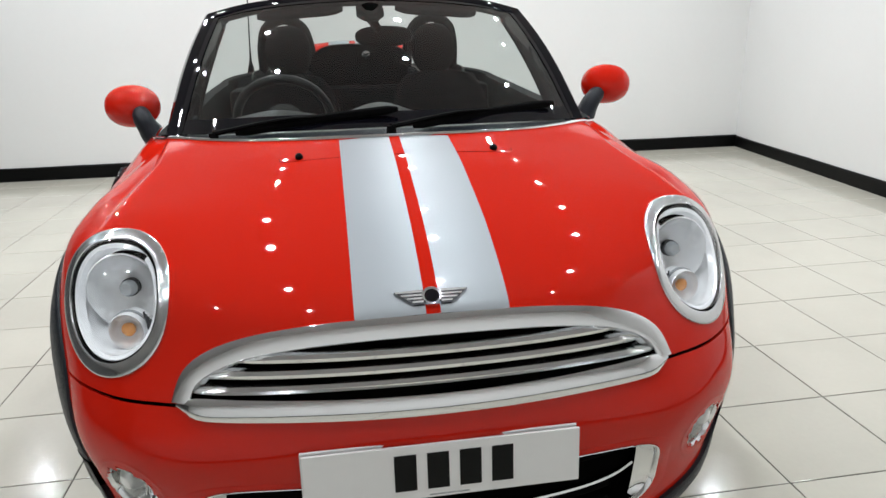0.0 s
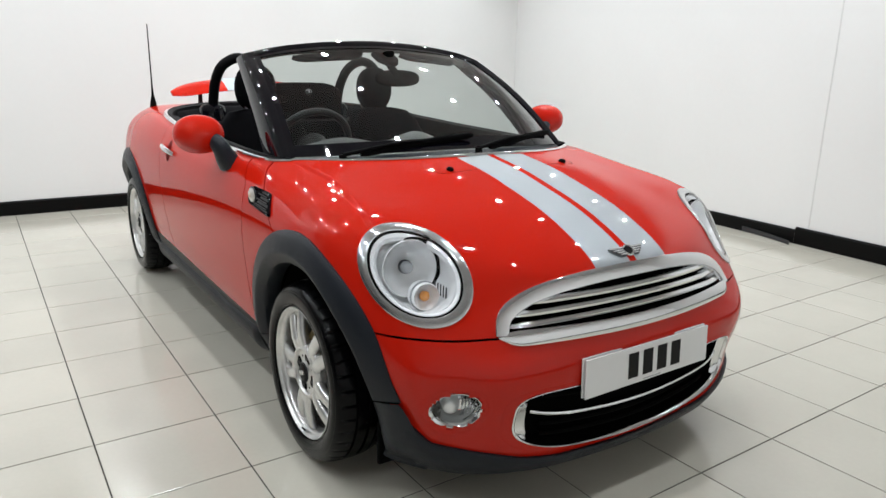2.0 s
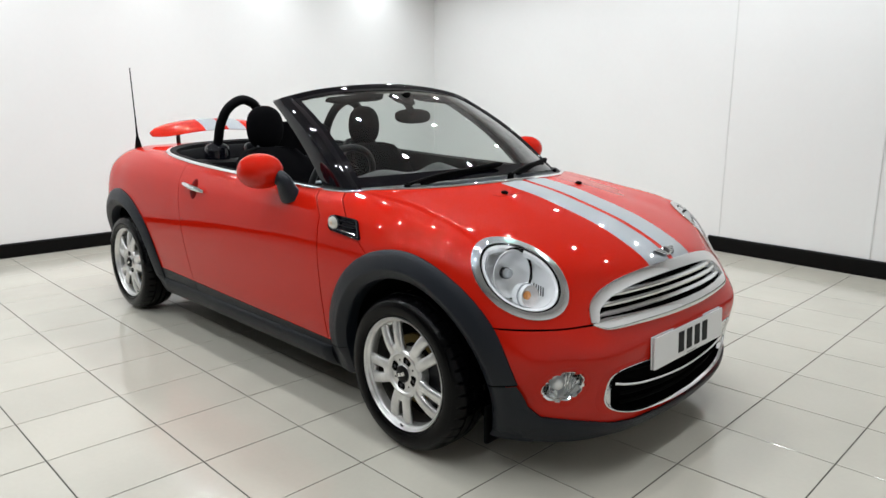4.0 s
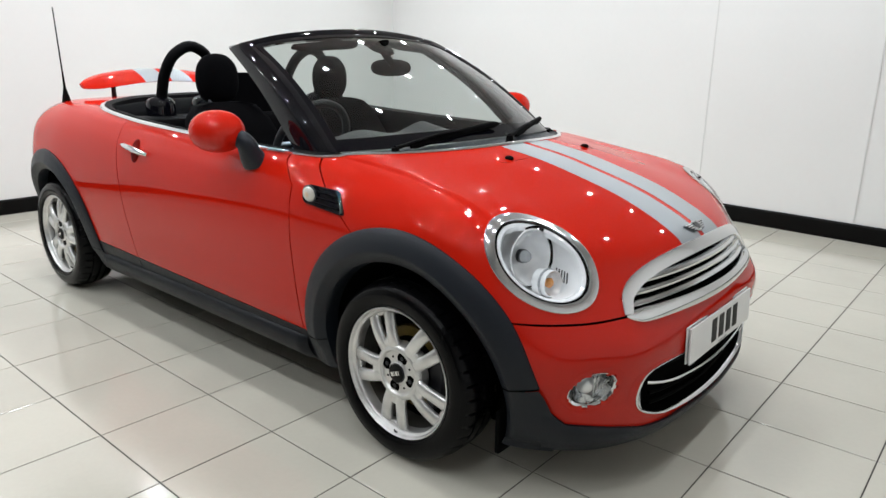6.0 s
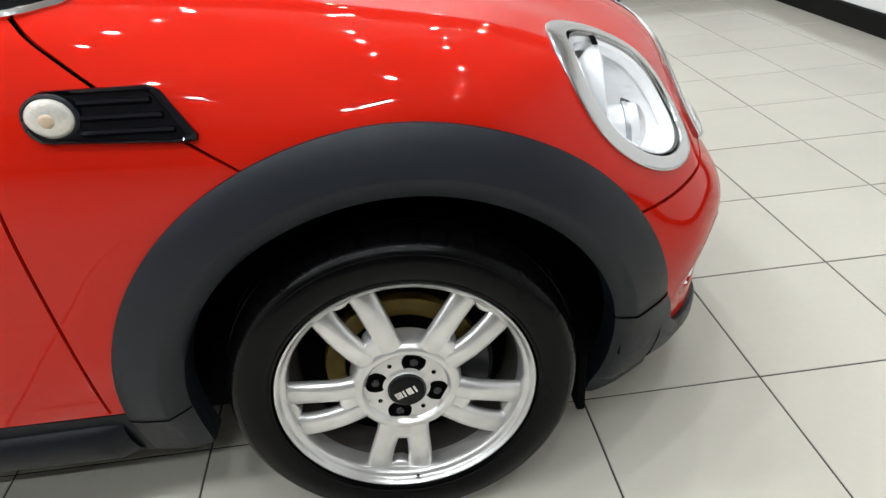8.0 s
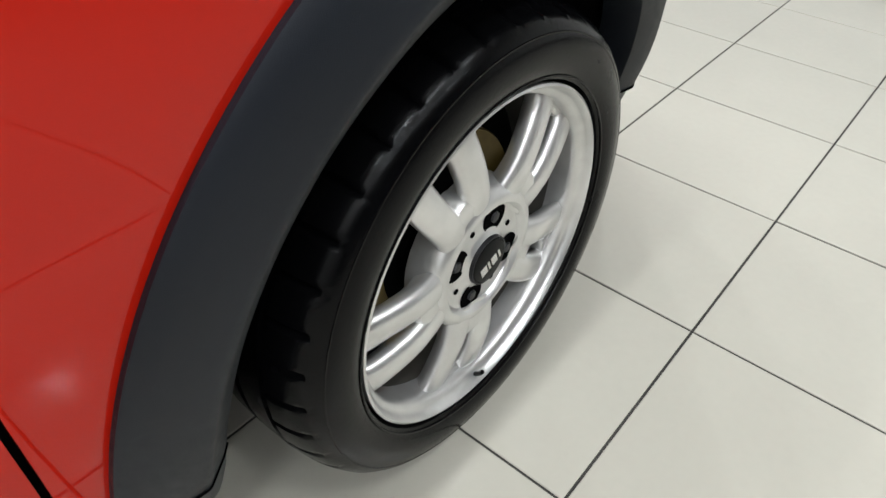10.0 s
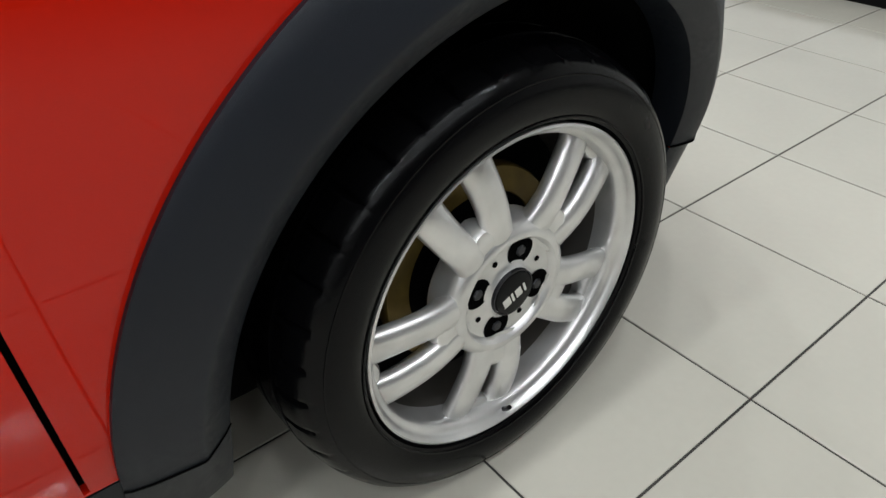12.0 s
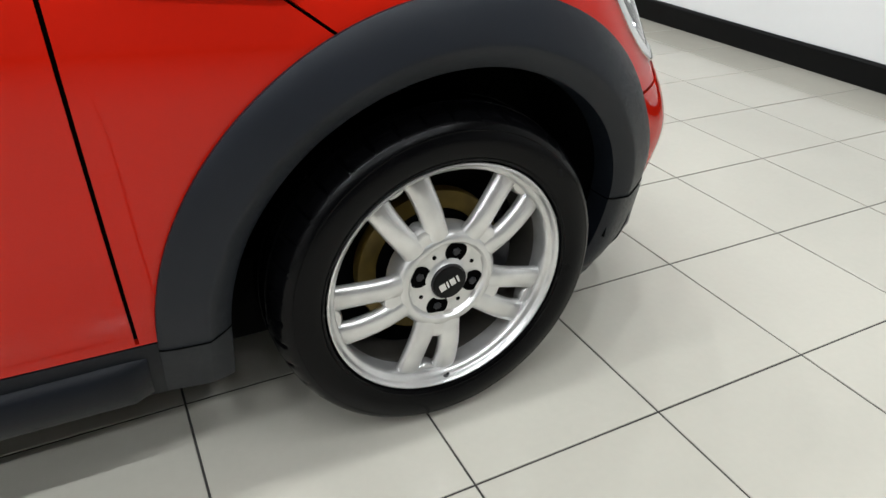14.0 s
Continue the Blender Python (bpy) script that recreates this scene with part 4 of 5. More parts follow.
# black frame: two posts and the header in one loop
b = bmesh.new()
rows = []
n_post = 15
loop = [(0, w) for w in np.linspace(-.03, 1, n_post)] + [(i, 1.0) for i in range(1, 48)] + [(48, w) for w in np.linspace(1, -.03, n_post)]
cent = Vector((-.75, 0, 1.02))
for i, w in loop:
    p = glass_at(i, max(0.0, min(1.0, w))) + (base_line[i] - top_line[i]) * max(0, -w)
    nrm = Vector((.62, 0, .78))
    d = (p - cent)
    d = (d - nrm * d.dot(nrm)).normalized()
    back = Vector((-.75, 0, -.1)) if i in (0, 48) else Vector((-.95, 0, -.05))
    w_in, dp = (-.024, 1.40 - .60 * w) if i in (0, 48) else (-.026, .95)
    row = [p + d * w_in + nrm * .002, p + d * .004 + nrm * .006, p + d * .026 + nrm * .004, p + d * .040 - nrm * .008 + back * .012, p + d * .046 - nrm * .02 + back * .06 * dp, p + d * .036 - nrm * .02 + back * .135 * dp, p + d * (-.032 if i in (0, 48) else -.002) - nrm * .02 + back * .130 * dp, p + d * (w_in - (.014 if i in (0, 48) else 0)) - nrm * .014 + back * .05]
    rows.append(row)
grid_faces(b, rows, close_v=True)
bmesh.ops.recalc_face_normals(b, faces=b.faces)
part("windscreen_frame", b, GLOSS_BLACK, car, "gloss black windscreen frame")
# sun visors folded up under the header, and the sensor box behind the mirror
for i0, i1, w0 in ((7, 20, .895), (28, 41, .895), (22, 26, .82)):
    b = bmesh.new()
    nrm = Vector((.62, 0, .78))
    rows = []
    for i in range(i0, i1 + 1):
        k = abs(2 * (i - i0) / (i1 - i0) - 1)
        lo = w0 + .05 * k**6
        rows.append([glass_at(i, w) - nrm * d for w, d in ((lo, .030), (lo + .012, .020), (.96, .018), (.97, .040), (lo + .012, .042))])
    vr = grid_faces(b, rows, close_v=True)
    b.faces.new(vr[0])
    b.faces.new(vr[-1][::-1])
    bmesh.ops.recalc_face_normals(b, faces=b.faces)
    part("sun_visor" if i0 != 22 else "sensor_box", b, CLOTH, car)
# scuttle between bonnet edge and glass
b = bmesh.new()
rows = []
front_edge = [p for p in edge if p.x > -.47]
for p in front_edge:
    k = min(range(49), key=lambda i: abs(base_line[i].y - p.y * .92))
    q = base_line[k]
    rows.append([p + Vector((-.004, 0, -.002)), p.lerp(q, .35) + Vector((0, 0, -.012)), p.lerp(q, .75) + Vector((0, 0, -.012)), q + Vector((0, 0, -.004)), q + Vector((-.06, 0, -.03))])
grid_faces(b, rows)
part("scuttle", b, CLAD, car, "black plastic scuttle panel")


def wiper(pivot_y, tip_i, tip_w):
    i0 = min(range(49), key=lambda i: abs(base_line[i].y - pivot_y))
    piv = base_line[i0] + Vector((.045, 0, -.012))
    tip = glass_at(tip_i, tip_w) + Vector((.012, 0, .018))
    midp = piv.lerp(tip, .42) + Vector((.01, 0, .022))
    b = bmesh.new()
    tube(b, [piv + Vector((0, 0, -.02)), piv + Vector((0, 0, .022))], [.016, .013], 12)
    arm_pts = curve_through([piv + Vector((0, 0, .02)), midp + Vector((.004, 0, .004)), piv.lerp(tip, .60) + Vector((.008, 0, .016))], 12)
    tube(b, arm_pts, [.011 - .0004 * k for k in range(12)], 8, flat=.7)
    w = part("wiper", b, MATT_BLACK, car, "black wiper lying on the glass")
    b = bmesh.new()
    s0 = piv.lerp(tip, .12) + Vector((.006, 0, .012))
    tube(b, curve_through([s0, piv.lerp(tip, .6) + Vector((.006, 0, .010)), tip], 16), [.006] + [.010] * 14 + [.005], 8, flat=1.3)
    part("wiper_blade", b, MATT_BLACK, w)


wiper(-.50, 23, .065)
wiper(0.0, 4, .075)

# ---- cockpit ----
b = bmesh.new()
rows = []
cab = [p for p in edge if p.x < -.40]
half_cab = [[p for p in cab if p.y < 0], [p for p in cab if p.y > 0]]
for pts in half_cab:
    s = 1 if pts[0].y > 0 else -1
    b = bmesh.new()
    rows = []
    for p in pts:
        inw = Vector((-.15 if p.x > -1.9 else .6, -s, 0)).normalized()
        inw = Vector((0, -s, 0)) if p.x > -1.9 else Vector((.8, -s * .5, 0)).normalized()
        if abs(p.y) < .05:
            inw = Vector((1, 0, 0))
        rows.append([p + Vector((0, 0, -.004)), p + inw * .014 + Vector((0, 0, .014)), p + inw * .05 + Vector((0, 0, .006)), p + inw * .06 + Vector((0, 0, -.03)), p + inw * .055 + Vector((0, 0, -.25)), p + inw * .05 + Vector((0, 0, -.58))])
    grid_faces(b, rows)
    bmesh.ops.recalc_face_normals(b, faces=b.faces)
    part("cabin_lining", b, LEATHER, car, "black cabin side lining")
# dashboard
b = bmesh.new()
rows = []
for y in np.linspace(-.64, .64, 41):
    k = min(range(49), key=lambda i: abs(base_line[i].y - y * .97))
    q = base_line[k]
    hump = .035 * math.exp(-((y + .34) / .14) ** 2) + .05 * math.exp(-(y / .11) ** 2)
    rows.append([Vector((q.x - .01, y, q.z - .025)), Vector((-.52, y, .905 + hump * .5)), Vector((-.62, y, .905 + hump)), Vector((-.665, y, .885 + hump)), Vector((-.685, y, .84 + hump * .5)), Vector((-.66, y, .78)), Vector((-.62, y, .62)), Vector((-.55, y, .45))])
grid_faces(b, rows)
bmesh.ops.recalc_face_normals(b, faces=b.faces)
dash = part("dashboard", b, TRIM_GREY, car, "dark grey moulded dashboard")
b = bmesh.new()
rows = [[Vector((-.690, y, z)) for z in (.80, .825, .838)] for y in np.linspace(-.60, .60, 25)]
grid_faces(b, rows)
part("dash_band", b, DASH_SILVER, dash)
b = bmesh.new()
ellipsoid(b, (-.69, 0, .80), (.03, .12, .12), 32, 12)
part("centre_dial", b, STEEL, dash)
# steering wheel on the right
b = bmesh.new()
AX = Vector((-.90, 0, .43)).normalized()
SC = Vector((-.915, -.335, .872))
m = Matrix.Translation(SC) @ AX.to_track_quat("Z", "Y").to_matrix().to_4x4()
tube(b, [m @ Vector((.172 * math.cos(t), .172 * math.sin(t), 0)) for t in np.linspace(0, 2 * math.pi, 40, endpoint=False)], .0155, 10, closed=True)
wheel_s = part("steering_wheel", b, WHEEL_GRIP, car, "black leather three-spoke steering wheel")
b = bmesh.new()
revolve(b, [(.0001, .02), (.05, .016), (.07, .0), (.06, -.03), (.03, -.12)], (0, 0, 0), 28, "Z")
for v in b.verts:
    v.co = m @ v.co
part("steering_boss", b, TRIM_GREY, wheel_s)
up_v = m.to_3x3().inverted() @ Vector((0, 0, 1))
a0 = math.atan2(up_v.y, up_v.x)
for da in (90, -90, 180):
    b = bmesh.new()
    a = a0 + radians(da)
    tube(b, [m @ Vector((r * math.cos(a), r * math.sin(a), h)) for r, h in ((.05, .004), (.11, .002), (.178, 0))], [.020, .014, .011], 8, flat=.5)
    part("steering_spoke", b, DASH_SILVER, wheel_s)


# seats
def seat(s):
    y0 = s * .345
    b = bmesh.new()
    rows = []
    for i, (x, z, wd, th) in enumerate(((-1.24, .42, .235, .11), (-1.33, .55, .245, .11), (-1.40, .68, .245, .10), (-1.465, .82, .235, .095), (-1.52, .93, .200, .085), (-1.545, .985, .150, .06), (-1.55, 1.0, .08, .03))):
        row = []
        for k in range(28):
            a = 2 * math.pi * k / 28
            c, sn = math.cos(a), math.sin(a)
            c2, s2 = math.copysign(abs(c) ** .55, c), math.copysign(abs(sn) ** .7, sn)
            bol = .035 * abs(c2) ** 3 if s2 > 0 else 0
            row.append((x + th * .55 * s2 + bol, y0 + wd * c2, z))
        rows.append(row)
    vr = grid_faces(b, rows, close_v=True)
    b.faces.new(vr[-1])
    st = part("seat", b, CLOTH, car, "black cloth sports seat")
    b = bmesh.new()
    ellipsoid(b, (-1.00, y0, .44), (.30, .25, .09), 28, 12, power=.75)
    part("seat_cushion", b, CLOTH, st)
    b = bmesh.new()
    ellipsoid(b, (-1.590, y0 - s * .010, 1.098), (.058, .104, .116), 28, 16, power=.86)
    part("headrest", b, CLOTH, st, "rounded black headrest")
    for k in (-.05, .05):
        b = bmesh.new()
        tube(b, [(-1.55, y0 + k, .97), (-1.58, y0 + k, 1.03)], .007, 8)
        part("headrest_post", b, STEEL, st)


for s in (-1, 1):
    seat(s)
    # roll hoop with its fairing
    y0 = s * .355
    b = bmesh.new()
    hw = .118
    pts = [(-1.885, y0 - hw, .93), (-1.855, y0 - hw * .99, 1.02), (-1.815, y0 - hw * .93, 1.13), (-1.775, y0 - hw * .68, 1.207), (-1.77, y0, 1.245), (-1.775, y0 + hw * .68, 1.207), (-1.815, y0 + hw * .93, 1.13), (-1.855, y0 + hw * .99, 1.02), (-1.885, y0 + hw, .93)]
    tube(b, curve_through(pts, 41), .0255, 14)
    hoop = part("roll_hoop", b, LEATHER, car, "black padded roll hoop")
    for k in (-1, 1):
        b = bmesh.new()
        revolve(b, [(.068, -.06), (.068, -.002), (.064, .022), (.052, .038), (.030, .046)], (-1.872, y0 + k * hw, .965), 24, "Z")
        part("hoop_collar", b, GLOSS_BLACK, hoop)
        b = bmesh.new()
        tube(b, [(-1.872 + .063 * math.cos(t), y0 + k * hw + .063 * math.sin(t), .956) for t in np.linspace(0, 2 * math.pi, 24, endpoint=False)], .0035, 6, closed=True)
        part("hoop_ring", b, CHROME, hoop)
b = bmesh.new()
rows = []
for y in np.linspace(-.235, .235, 21):
    top = 1.125 - .05 * (abs(y) / .235) ** 5
    rows.append([(-1.806, y, .90), (-1.800, y, 1.0), (-1.792, y, top - .006), (-1.797, y, top), (-1.803, y, top - .006), (-1.815, y, .90)])
vr = grid_faces(b, rows)
b.faces.new(vr[0])
b.faces.new(vr[-1][::-1])
bmesh.ops.recalc_face_normals(b, faces=b.faces)
deflector = part("wind_deflector", b, CLOTH, car, "black mesh wind deflector")
b = bmesh.new()
revolve(b, [(.0001, .012), (.014, .011), (.020, .008), (.0225, .002), (.0225, -.004)], (-1.790, .030, 1.072), 24, "X")
part("deflector_knob", b, CHROME, deflector, "round chrome knob")
b = bmesh.new()
box(b, (-1.93, -.64, .35), (-1.72, .64, .925), .03)
part("bulkhead", b, LEATHER, car, "black panel behind the seats")
b = bmesh.new()
rows = []
for x, z, w in ((-1.86, .90, .60), (-1.92, .955, .62), (-2.02, .985, .62), (-2.12, .99, .58), (-2.20, .985, .53), (-2.26, .97, .48), (-2.28, .93, .46)):
    rows.append([(x, w * k, z - .03 * abs(k) ** 3) for k in np.linspace(-1, 1, 25)])
grid_faces(b, rows)
part("folded_roof", b, CLOTH, car, "folded black fabric roof")
b = bmesh.new()
box(b, (-1.75, -.66, .20), (-.50, .66, .30), .01)
part("cabin_floor", b, MATT_BLACK, car)
b = bmesh.new()
box(b, (-1.60, -.09, .30), (-.60, .09, .55), .03)
part("centre_console", b, TRIM_GREY, car)

# interior mirror
b = bmesh.new()
ellipsoid(b, (-.838, .045, 1.165), (.022, .105, .036), 24, 12, pose(0, 0, 0, 0, 0, -8).to_3x3(), .8)
rv = part("interior_mirror", b, MATT_BLACK, car, "black interior mirror")
b = bmesh.new()
tube(b, [(-.82, .03, 1.18), (-.83, .0, 1.225), (-.85, 0, 1.265)], [.014, .018, .034], 10)
part("mirror_mount", b, MATT_BLACK, rv)

# door mirrors
for s in (-1, 1):
    door = PANEL["door " + ("right" if s < 0 else "left")]
    cx, cy, cz = (-.796, -.836, .953) if s < 0 else (-.775, .868, .976)
    b = bmesh.new()
    ellipsoid(b, (cx, cy, cz), (.092, .090, .072), 36, 20, pose(0, 0, 0, 0, 0, s * -12).to_3x3(), .94)
    for v in list(b.verts):
        if v.co.x < cx - .060:
            v.co.x = cx - .060
    mir = part("door_mirror", b, RED, car, "rounded red door mirror on a black foot")
    b = bmesh.new()
    ellipsoid(b, (cx - .0605, cy, cz), (.003, .070, .050), 28, 8)
    part("mirror_glass", b, MIRROR, mir)
    b = bmesh.new()
    tube(b, curve_through([(-.708, s * .750, .848), (-.706, s * .768, .878), (-.706, s * .785, .914), (cx + .045, cy - s * .035, cz - .012)], 12), [.050 - .002 * k for k in range(4)] + [.040 - .0013 * k for k in range(8)], 14, flat=.85)
    part("mirror_foot", b, CLAD, mir)

# rear wing, aerial
b = bmesh.new()
rows = []
for y in np.linspace(-.475, .475, 41):
    k = abs(y) / .475
    z = 1.090 - .060 * k**2
    x = -2.735 - .015 * (1 - k)
    ch = .092 * (1 - k**8 * .7)
    row = []
    for a in np.linspace(0, 2 * math.pi, 20, endpoint=False):
        row.append((x + ch * math.cos(a), y, z + (.017 if math.sin(a) > 0 else .012) * (1 - .3 * k**6) * math.sin(a) - .36 * ch * math.cos(a)))
    rows.append(row)
vr = grid_faces(b, rows, close_v=True)
b.faces.new(vr[0])
b.faces.new(vr[-1][::-1])
bmesh.ops.recalc_face_normals(b, faces=b.faces)
wing = part("rear_wing", b, RED, car, "small red rear wing with silver stripes")
for s in (-1, 1):
    b = bmesh.new()
    rows = []
    for y in np.linspace(.018, .147, 9):
        k = y / .475
        z, x, ch = 1.090 - .060 * k**2, -2.735 - .015 * (1 - k), .0935
        rows.append([(x + ch * math.cos(a), s * y, z + (.0182 if math.sin(a) > 0 else .0132) * math.sin(a) - .36 * ch * math.cos(a)) for a in np.linspace(-.6, math.pi + .2, 18)])
    grid_faces(b, rows)
    part("wing_stripe", b, SILVER, wing, "silver stripe")
    b = bmesh.new()
    tube(b, [(-2.74, s * .30, .945), (-2.735, s * .30, 1.070)], [.016, .011], 10, flat=.6)
    part("wing_post", b, CLAD, wing)
b = bmesh.new()
tube(b, [(-2.60, -.615, .945), (-2.607, -.613, .985), (-2.613, -.612, 1.03), (-2.622, -.610, 1.10)], [.024, .017, .007, .0045], 12)
tube(b, [(-2.622, -.610, 1.10), (-2.672, -.600, 1.435)], [.0042, .0032], 8)
part("aerial", b, MATT_BLACK, car, "thin black whip aerial")


# ---- wheels ----
def wheel_meshes():
    me = {}
    o = (0, 0, 0)                      # outward is -y
    b = bmesh.new()
    revolve(b, [(.190, .02), (.2005, .012), (.2045, -.004), (.2065, -.011), (.2060, -.0145), (.2035, -.0155), (.2008, -.0130), (.1992, -.0080), (.1975, -.0045), (.1950, -.0030), (.1920, -.0010), (.1896, .0030), (.1882, .0100), (.1874, .0220), (.1866, .0340)], o, 80)
    me["rim"] = mesh_of("wheel", b, ALLOY)
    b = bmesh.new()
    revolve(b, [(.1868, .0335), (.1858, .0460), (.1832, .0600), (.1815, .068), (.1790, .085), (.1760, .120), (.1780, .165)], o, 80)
    me["barrel"] = mesh_of("barrel", b, ALLOY_DIRT_SHADE)
    b = bmesh.new()
    rows = []
    prof = [(.2055, .012), (.2075, -.006), (.2105, -.0155), (.218, -.0200), (.230, -.0230), (.242, -.0232), (.254, -.0210), (.2640, -.0165), (.2710, -.0090), (.2750, -.0010), (.2782, .007), (.2810, .017), (.2830, .032), (.2780, .0325), (.2780, .0385), (.2838, .039), (.2845, .070), (.2785, .0705), (.2785, .0785), (.2845, .079), (.2838, .102), (.2780, .1025), (.2780, .1085), (.2828, .109), (.2800, .125), (.272, .150), (.255, .165), (.21, .155)]
    n = 360
    for k in range(n):
        a = 2 * math.pi * k / n
        row = []
        for i, (r, h) in enumerate(prof):
            rr = r
            if 9 <= i <= 12 and k % 9 == 0:
                rr -= .0050
            row.append((rr * math.cos(a), h, rr * math.sin(a)))
        rows.append(row)
    grid_faces(b, rows, close_u=True)
    # raised rings on the sidewall
    for r0, h0 in ((.2150, -.0190), (.2580, -.0187)):
        tube(b, [(r0 * math.cos(t), h0, r0 * math.sin(t)) for t in np.linspace(0, 2 * math.pi, 72, endpoint=False)], .0013, 5, closed=True)
    me["tyre"] = mesh_of("tyre", b, RUBBER)
    # one spoke of a pair
    for s in (-1, 1):
        b = bmesh.new()
        rows = []
        for r, lat, wd, face, dep in ((.062, .0195, .0215, .006, .044), (.078, .0208, .0212, .001, .042), (.094, .0232, .0206, -.0020, .040), (.112, .0268, .0202, -.0035, .038), (.132, .0302, .0202, -.0030, .038), (.152, .0328, .0206, -.0010, .038), (.170, .0345, .0212, .0015, .038), (.182, .0352, .0222, .0040, .038), (.1915, .0356, .0240, .0080, .040)):
            row = []
            for u, h in ((-.35, dep - .008), (-.86, .020), (-.98, .0150), (-.99, .0110), (-.91, .0070), (-.74, .0036), (-.42, .0011), (0, 0), (.42, .0011), (.74, .0036), (.91, .0070), (.99, .0110), (.98, .0150), (.86, .020), (.35, dep - .008)):
                row.append((r, face + h - .007 * (.1915 - r) / .13, s * lat + wd * u))
            rows.append(row)
        grid_faces(b, rows)
        bmesh.ops.recalc_face_normals(b, faces=b.faces)
        me["spoke%d" % s] = mesh_of("spoke", b, ALLOY)
    # web that joins a pair at the hub
    b = bmesh.new()
    rows = []
    for r, wd, f in ((.062, .026, .0065), (.085, .024, .0020), (.100, .021, .0010), (.109, .017, .0040), (.113, .0145, .011), (.115, .013, .03)):
        rows.append([(r - .006 * abs(u) ** 2 * (r > .1), f + .002 * (1 - abs(u)), wd * u) for u in (-1, -.6, -.2, .2, .6, 1)])
    grid_faces(b, rows)
    bmesh.ops.recalc_face_normals(b, faces=b.faces)
    me["web"] = mesh_of("spoke_web", b, ALLOY)
    # fillet that closes the slot at the rim
    b = bmesh.new()
    grid_faces(b, [[(r + .005 * u * u, f, wd * u) for u in (-1, -.6, -.2, .2, .6, 1)] for r, wd, f in ((.1915, .020, .0125), (.184, .018, .0115), (.179, .0165, .0120), (.1760, .0155, .0155), (.1748, .015, .030))])
    bmesh.ops.recalc_face_normals(b, faces=b.faces)
    me["fillet"] = mesh_of("slot_fillet", b, ALLOY)
    # dish between spokes at the rim
    b = bmesh.new()
    revolve(b, [(.0001, .003), (.030, .003), (.0335, .0070), (.040, .0095), (.060, .0098), (.0655, .0088), (.0685, .0035), (.0715, .0008), (.077, .0006), (.083, .0035), (.088, .010), (.090, .020), (.091, .045)], o, 72)
    me["hub"] = mesh_of("hub", b, ALLOY)
    b = bmesh.new()
    revolve(b, [(.0001, -.0035), (.024, -.0030), (.0275, -.0010), (.0285, .004)], o, 40)
    me["cap"] = mesh_of("centre_cap", b, PLATE_BLACK)
    b = bmesh.new()
    revolve(b, [(.0285, .003), (.0290, -.0005), (.0305, -.0005), (.0310, .004)], o, 40)
    me["cap_ring"] = mesh_of("cap_ring", b, STEEL)
    b = bmesh.new()
    for i, (x0, w) in enumerate(((-.0200, .0112), (-.0067, .0035), (-.0003, .0096), (.0125, .0035))):
        box(b, (x0, -.0046, -.0068), (x0 + w, -.0030, .0068))
    me["mark"] = mesh_of("cap_mark", b, SATIN, False)
    # black discs on the uncut hub stand for the shade in its pockets and holes
    b = bmesh.new()
    revolve(b, [(.0195, .0105), (.0192, .0085), (.0184, .0082), (.0172, .0088), (.0001, .0090)], o, 24)
    me["pocket"] = mesh_of("bolt_pocket", b, DARK)
    b = bmesh.new()
    revolve(b, [(.0001, .0060), (.0060, .0064), (.0072, .0076), (.0075, .012)], o, 6)
    me["bolt"] = mesh_of("wheel_bolt", b, STEEL)
    b = bmesh.new()
    revolve(b, [(.0038, .0100), (.0036, .0086), (.0001, .0084)], o, 10)
    me["hole"] = mesh_of("lock_hole", b, DARK)
    b = bmesh.new()
    revolve(b, [(.098, .064), (.099, .062), (.129, .062), (.131, .066), (.131, .080), (.098, .082)], o, 56)
    me["disc"] = mesh_of("brake_disc", b, DISC)
    b = bmesh.new()
    revolve(b, [(.045, .056), (.074, .056), (.078, .063), (.0985, .066), (.0985, .080), (.045, .083)], o, 48)
    me["bell"] = mesh_of("disc_bell", b, MATT_BLACK)
    b = bmesh.new()
    revolve(b, [(.0001, .088), (.176, .088), (.180, .12)], o, 40)
    me["shield"] = mesh_of("brake_shield", b, MATT_BLACK)
    b = bmesh.new()
    rows = []
    for a in np.linspace(radians(-35), radians(35), 12):
        rows.append([(r * math.cos(a), h, r * math.sin(a)) for r, h in ((.085, .085), (.085, .042), (.140, .040), (.148, .05), (.148, .09))])
    grid_faces(b, rows)
    me["caliper"] = mesh_of("brake_caliper", b, STEEL)
    b = bmesh.new()
    tube(b, [(0, -.001, -.2015), (0, -.012, -.192), (0, -.016, -.185)], [.0035, .0032, .003], 8)
    me["valve"] = mesh_of("tyre_valve", b, RUBBER)
    # the hub stands a little proud of the rim's dish
    for key in ("hub", "cap", "cap_ring", "mark", "pocket", "bolt", "hole", "web"):
        me[key].transform(Matrix.Translation((0, -.0065, 0)))
    return me


WM = wheel_meshes()


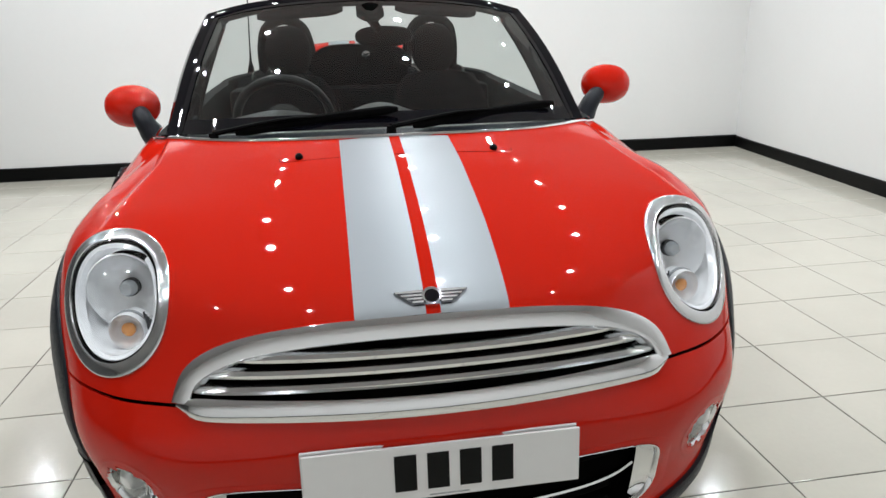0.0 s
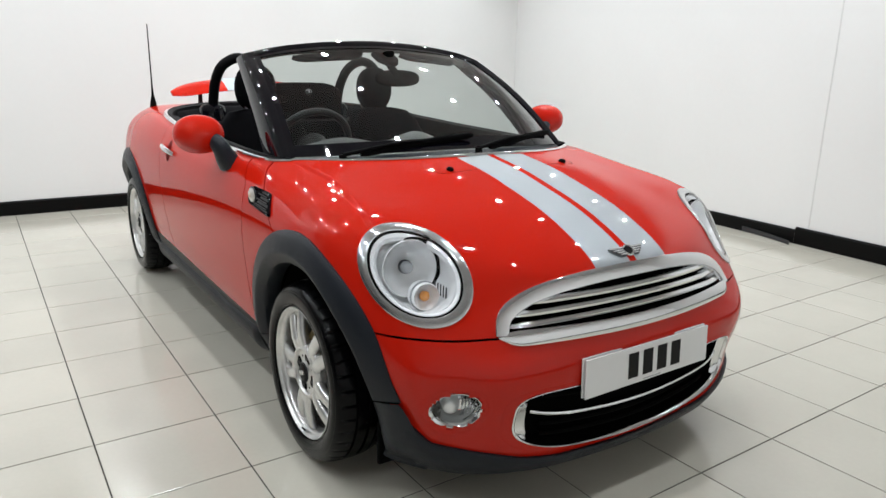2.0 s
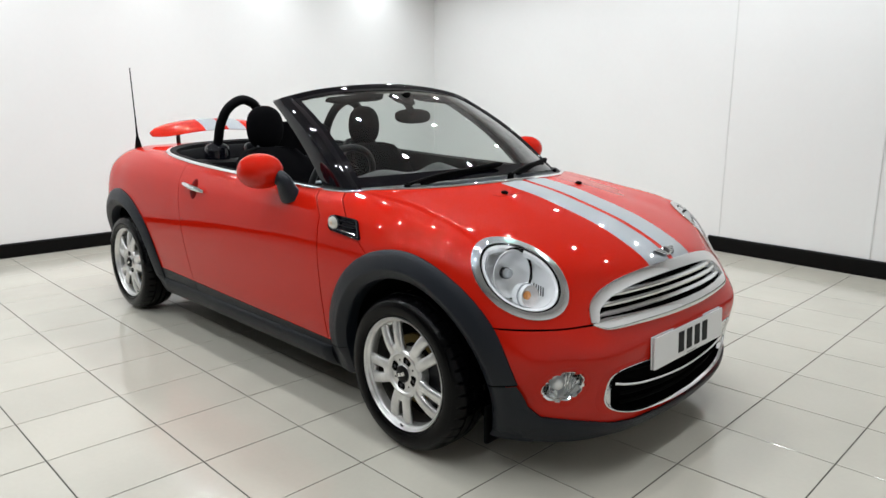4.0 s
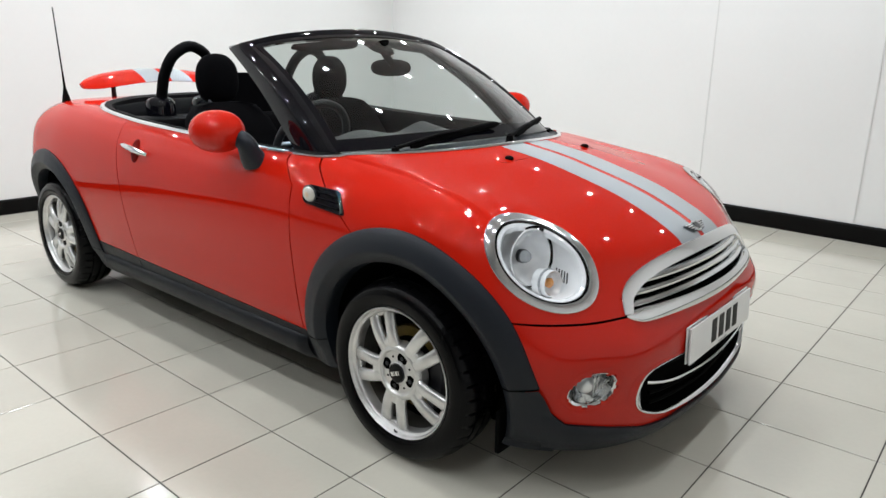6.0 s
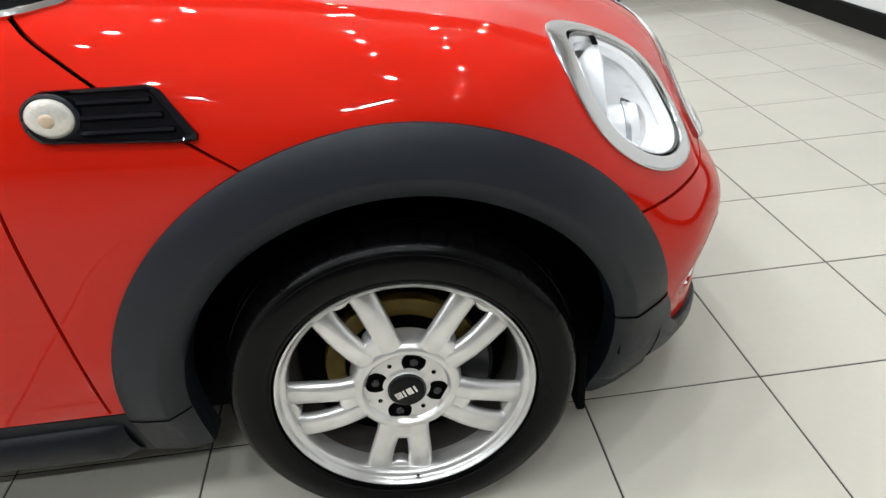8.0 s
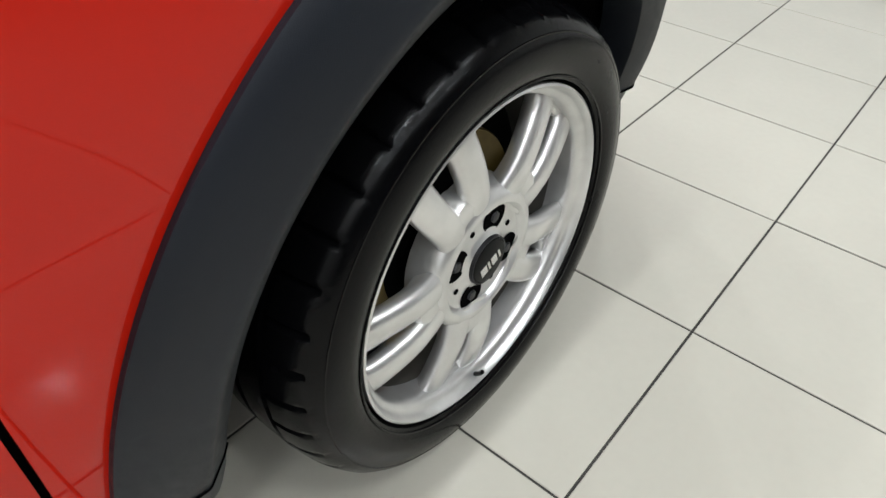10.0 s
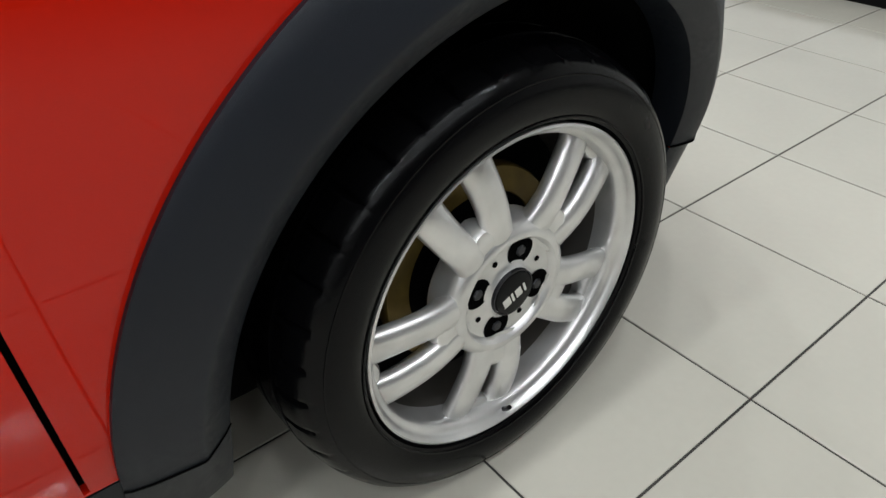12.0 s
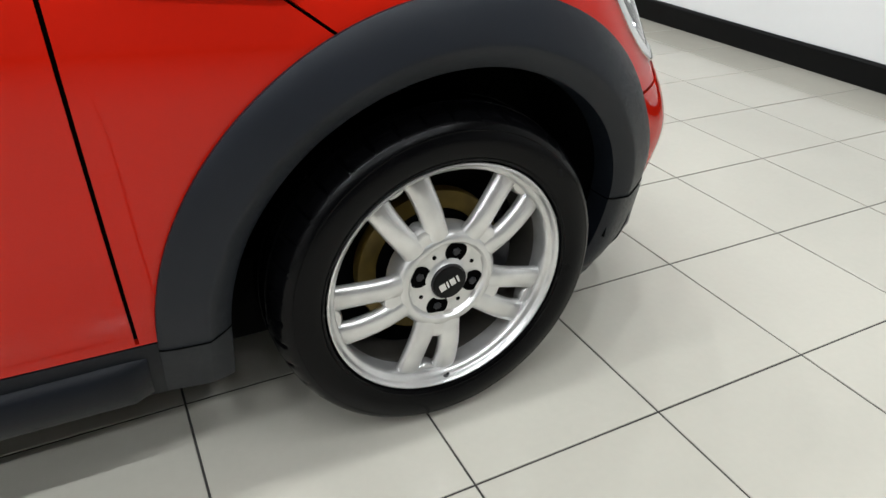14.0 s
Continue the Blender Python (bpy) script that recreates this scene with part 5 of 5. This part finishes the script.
def wheel(ax, s, turn):
    def put(name, key, parent, m=None):
        ob = part(name, WM[key], None, parent)
        if m is not None:
            ob.matrix_local = m
        return ob

    w = new("wheel", WM["rim"])
    w.parent = car
    w.matrix_local = Matrix.Translation((ax, s * .7720, WHEEL_Z)) @ (Matrix.Identity(4) if s < 0 else Matrix.Rotation(math.pi, 4, "Z")) @ Matrix.Rotation(-radians(turn), 4, "Y")
    tagged(w, "silver alloy wheel with five twin spokes")
    put("tyre", "tyre", w)
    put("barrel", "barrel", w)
    put("hub", "hub", w)
    put("centre_cap", "cap", w)
    put("cap_ring", "cap_ring", w)
    put("cap_mark", "mark", w, Matrix.Rotation(radians(turn - 22), 4, "Y") if s < 0 else None)
    put("brake_disc", "disc", w)
    put("disc_bell", "bell", w)
    put("brake_shield", "shield", w)
    put("brake_caliper", "caliper", w, Matrix.Rotation(radians(turn + 10), 4, "Y"))
    for k in range(5):
        m = Matrix.Rotation(-radians(45 + 72 * k), 4, "Y")
        put("spoke", "spoke-1", w, m)
        put("spoke", "spoke1", w, m)
        put("spoke_web", "web", w, m)
        put("slot_fillet", "fillet", w, m)
    for k in range(4):
        m = Matrix.Rotation(-radians(72 + 90 * k), 4, "Y") @ Matrix.Translation((.0505, 0, 0))
        put("bolt_pocket", "pocket", w, m)
        put("wheel_bolt", "bolt", w, m)
        put("lock_hole", "hole", w, Matrix.Rotation(-radians(45), 4, "Y") @ m)
    put("tyre_valve", "valve", w)


wheel(0.0, -1, 0)
wheel(AXLES[1], -1, 33)
wheel(0.0, 1, 10)
wheel(AXLES[1], 1, 50)


# ---- tiled floor: every tile its own piece over the grout ----
PITCH, TX, TY, JOINT = 0.3865, 0.359, -0.945, 0.0042
bm = bmesh.new()
box(bm, (X0 - 0.1, Y0 - 0.1, -0.10), (X1 + 0.1, SIDE_A[1] + 0.1, -0.0022))
floor = setting("floor", bm, GROUT, "polished cream square tiles with thin dark joints", "floor")


def tile_mesh():
    b = bmesh.new()
    h, e = (PITCH - JOINT) / 2, 0.0015
    lo = [b.verts.new((x * h, y * h, -0.006)) for x, y in ((-1, -1), (1, -1), (1, 1), (-1, 1))]
    md = [b.verts.new((x * h, y * h, -e * .6)) for x, y in ((-1, -1), (1, -1), (1, 1), (-1, 1))]
    hi = [b.verts.new((x * (h - e), y * (h - e), 0)) for x, y in ((-1, -1), (1, -1), (1, 1), (-1, 1))]
    b.faces.new(hi)
    for i in range(4):
        j = (i + 1) % 4
        b.faces.new((lo[i], lo[j], md[j], md[i]))
        b.faces.new((md[i], md[j], hi[j], hi[i]))
    return b


tile = mesh_of("tile", tile_mesh(), TILE, False)
cells = []
i0, i1 = math.floor((X0 - TX) / PITCH), math.ceil((X1 - TX) / PITCH)
j0, j1 = math.floor((Y0 - TY) / PITCH), math.ceil((SIDE_A[1] - TY) / PITCH)
for i in range(i0, i1):
    for j in range(j0, j1):
        cells.append((TX + (i + .5) * PITCH, TY + (j + .5) * PITCH))
near = sorted(cells, key=lambda c: math.hypot(max(0, abs(c[0] + .9) - 1.6), max(0, abs(c[1] + .3) - 1.0)))
for k, (x, y) in enumerate(near[:300]):
    ob = new("tile", tile)
    ob.parent = floor
    h1, h2 = math.sin(k * 12.9898) * 43758.5, math.sin(k * 78.233) * 24634.6
    ob.matrix_local = Matrix.Translation((x, y, ((h1 % 1) - .5) * .0006)) @ Matrix.Rotation(((h2 % 1) - .5) * .0012, 4, "X") @ Matrix.Rotation(((h1 * 3 % 1) - .5) * .0012, 4, "Y")
rest = bmesh.new()
src = tile_mesh()
for x, y in near[300:]:
    mp = {v: rest.verts.new(v.co + Vector((x, y, 0))) for v in src.verts}
    for f in src.faces:
        rest.faces.new([mp[v] for v in f.verts])
src.free()
far_tiles = part("far_tiles", rest, TILE, floor, smooth=False)
tagged(far_tiles, "more cream floor tiles towards the walls", kind="stuff")
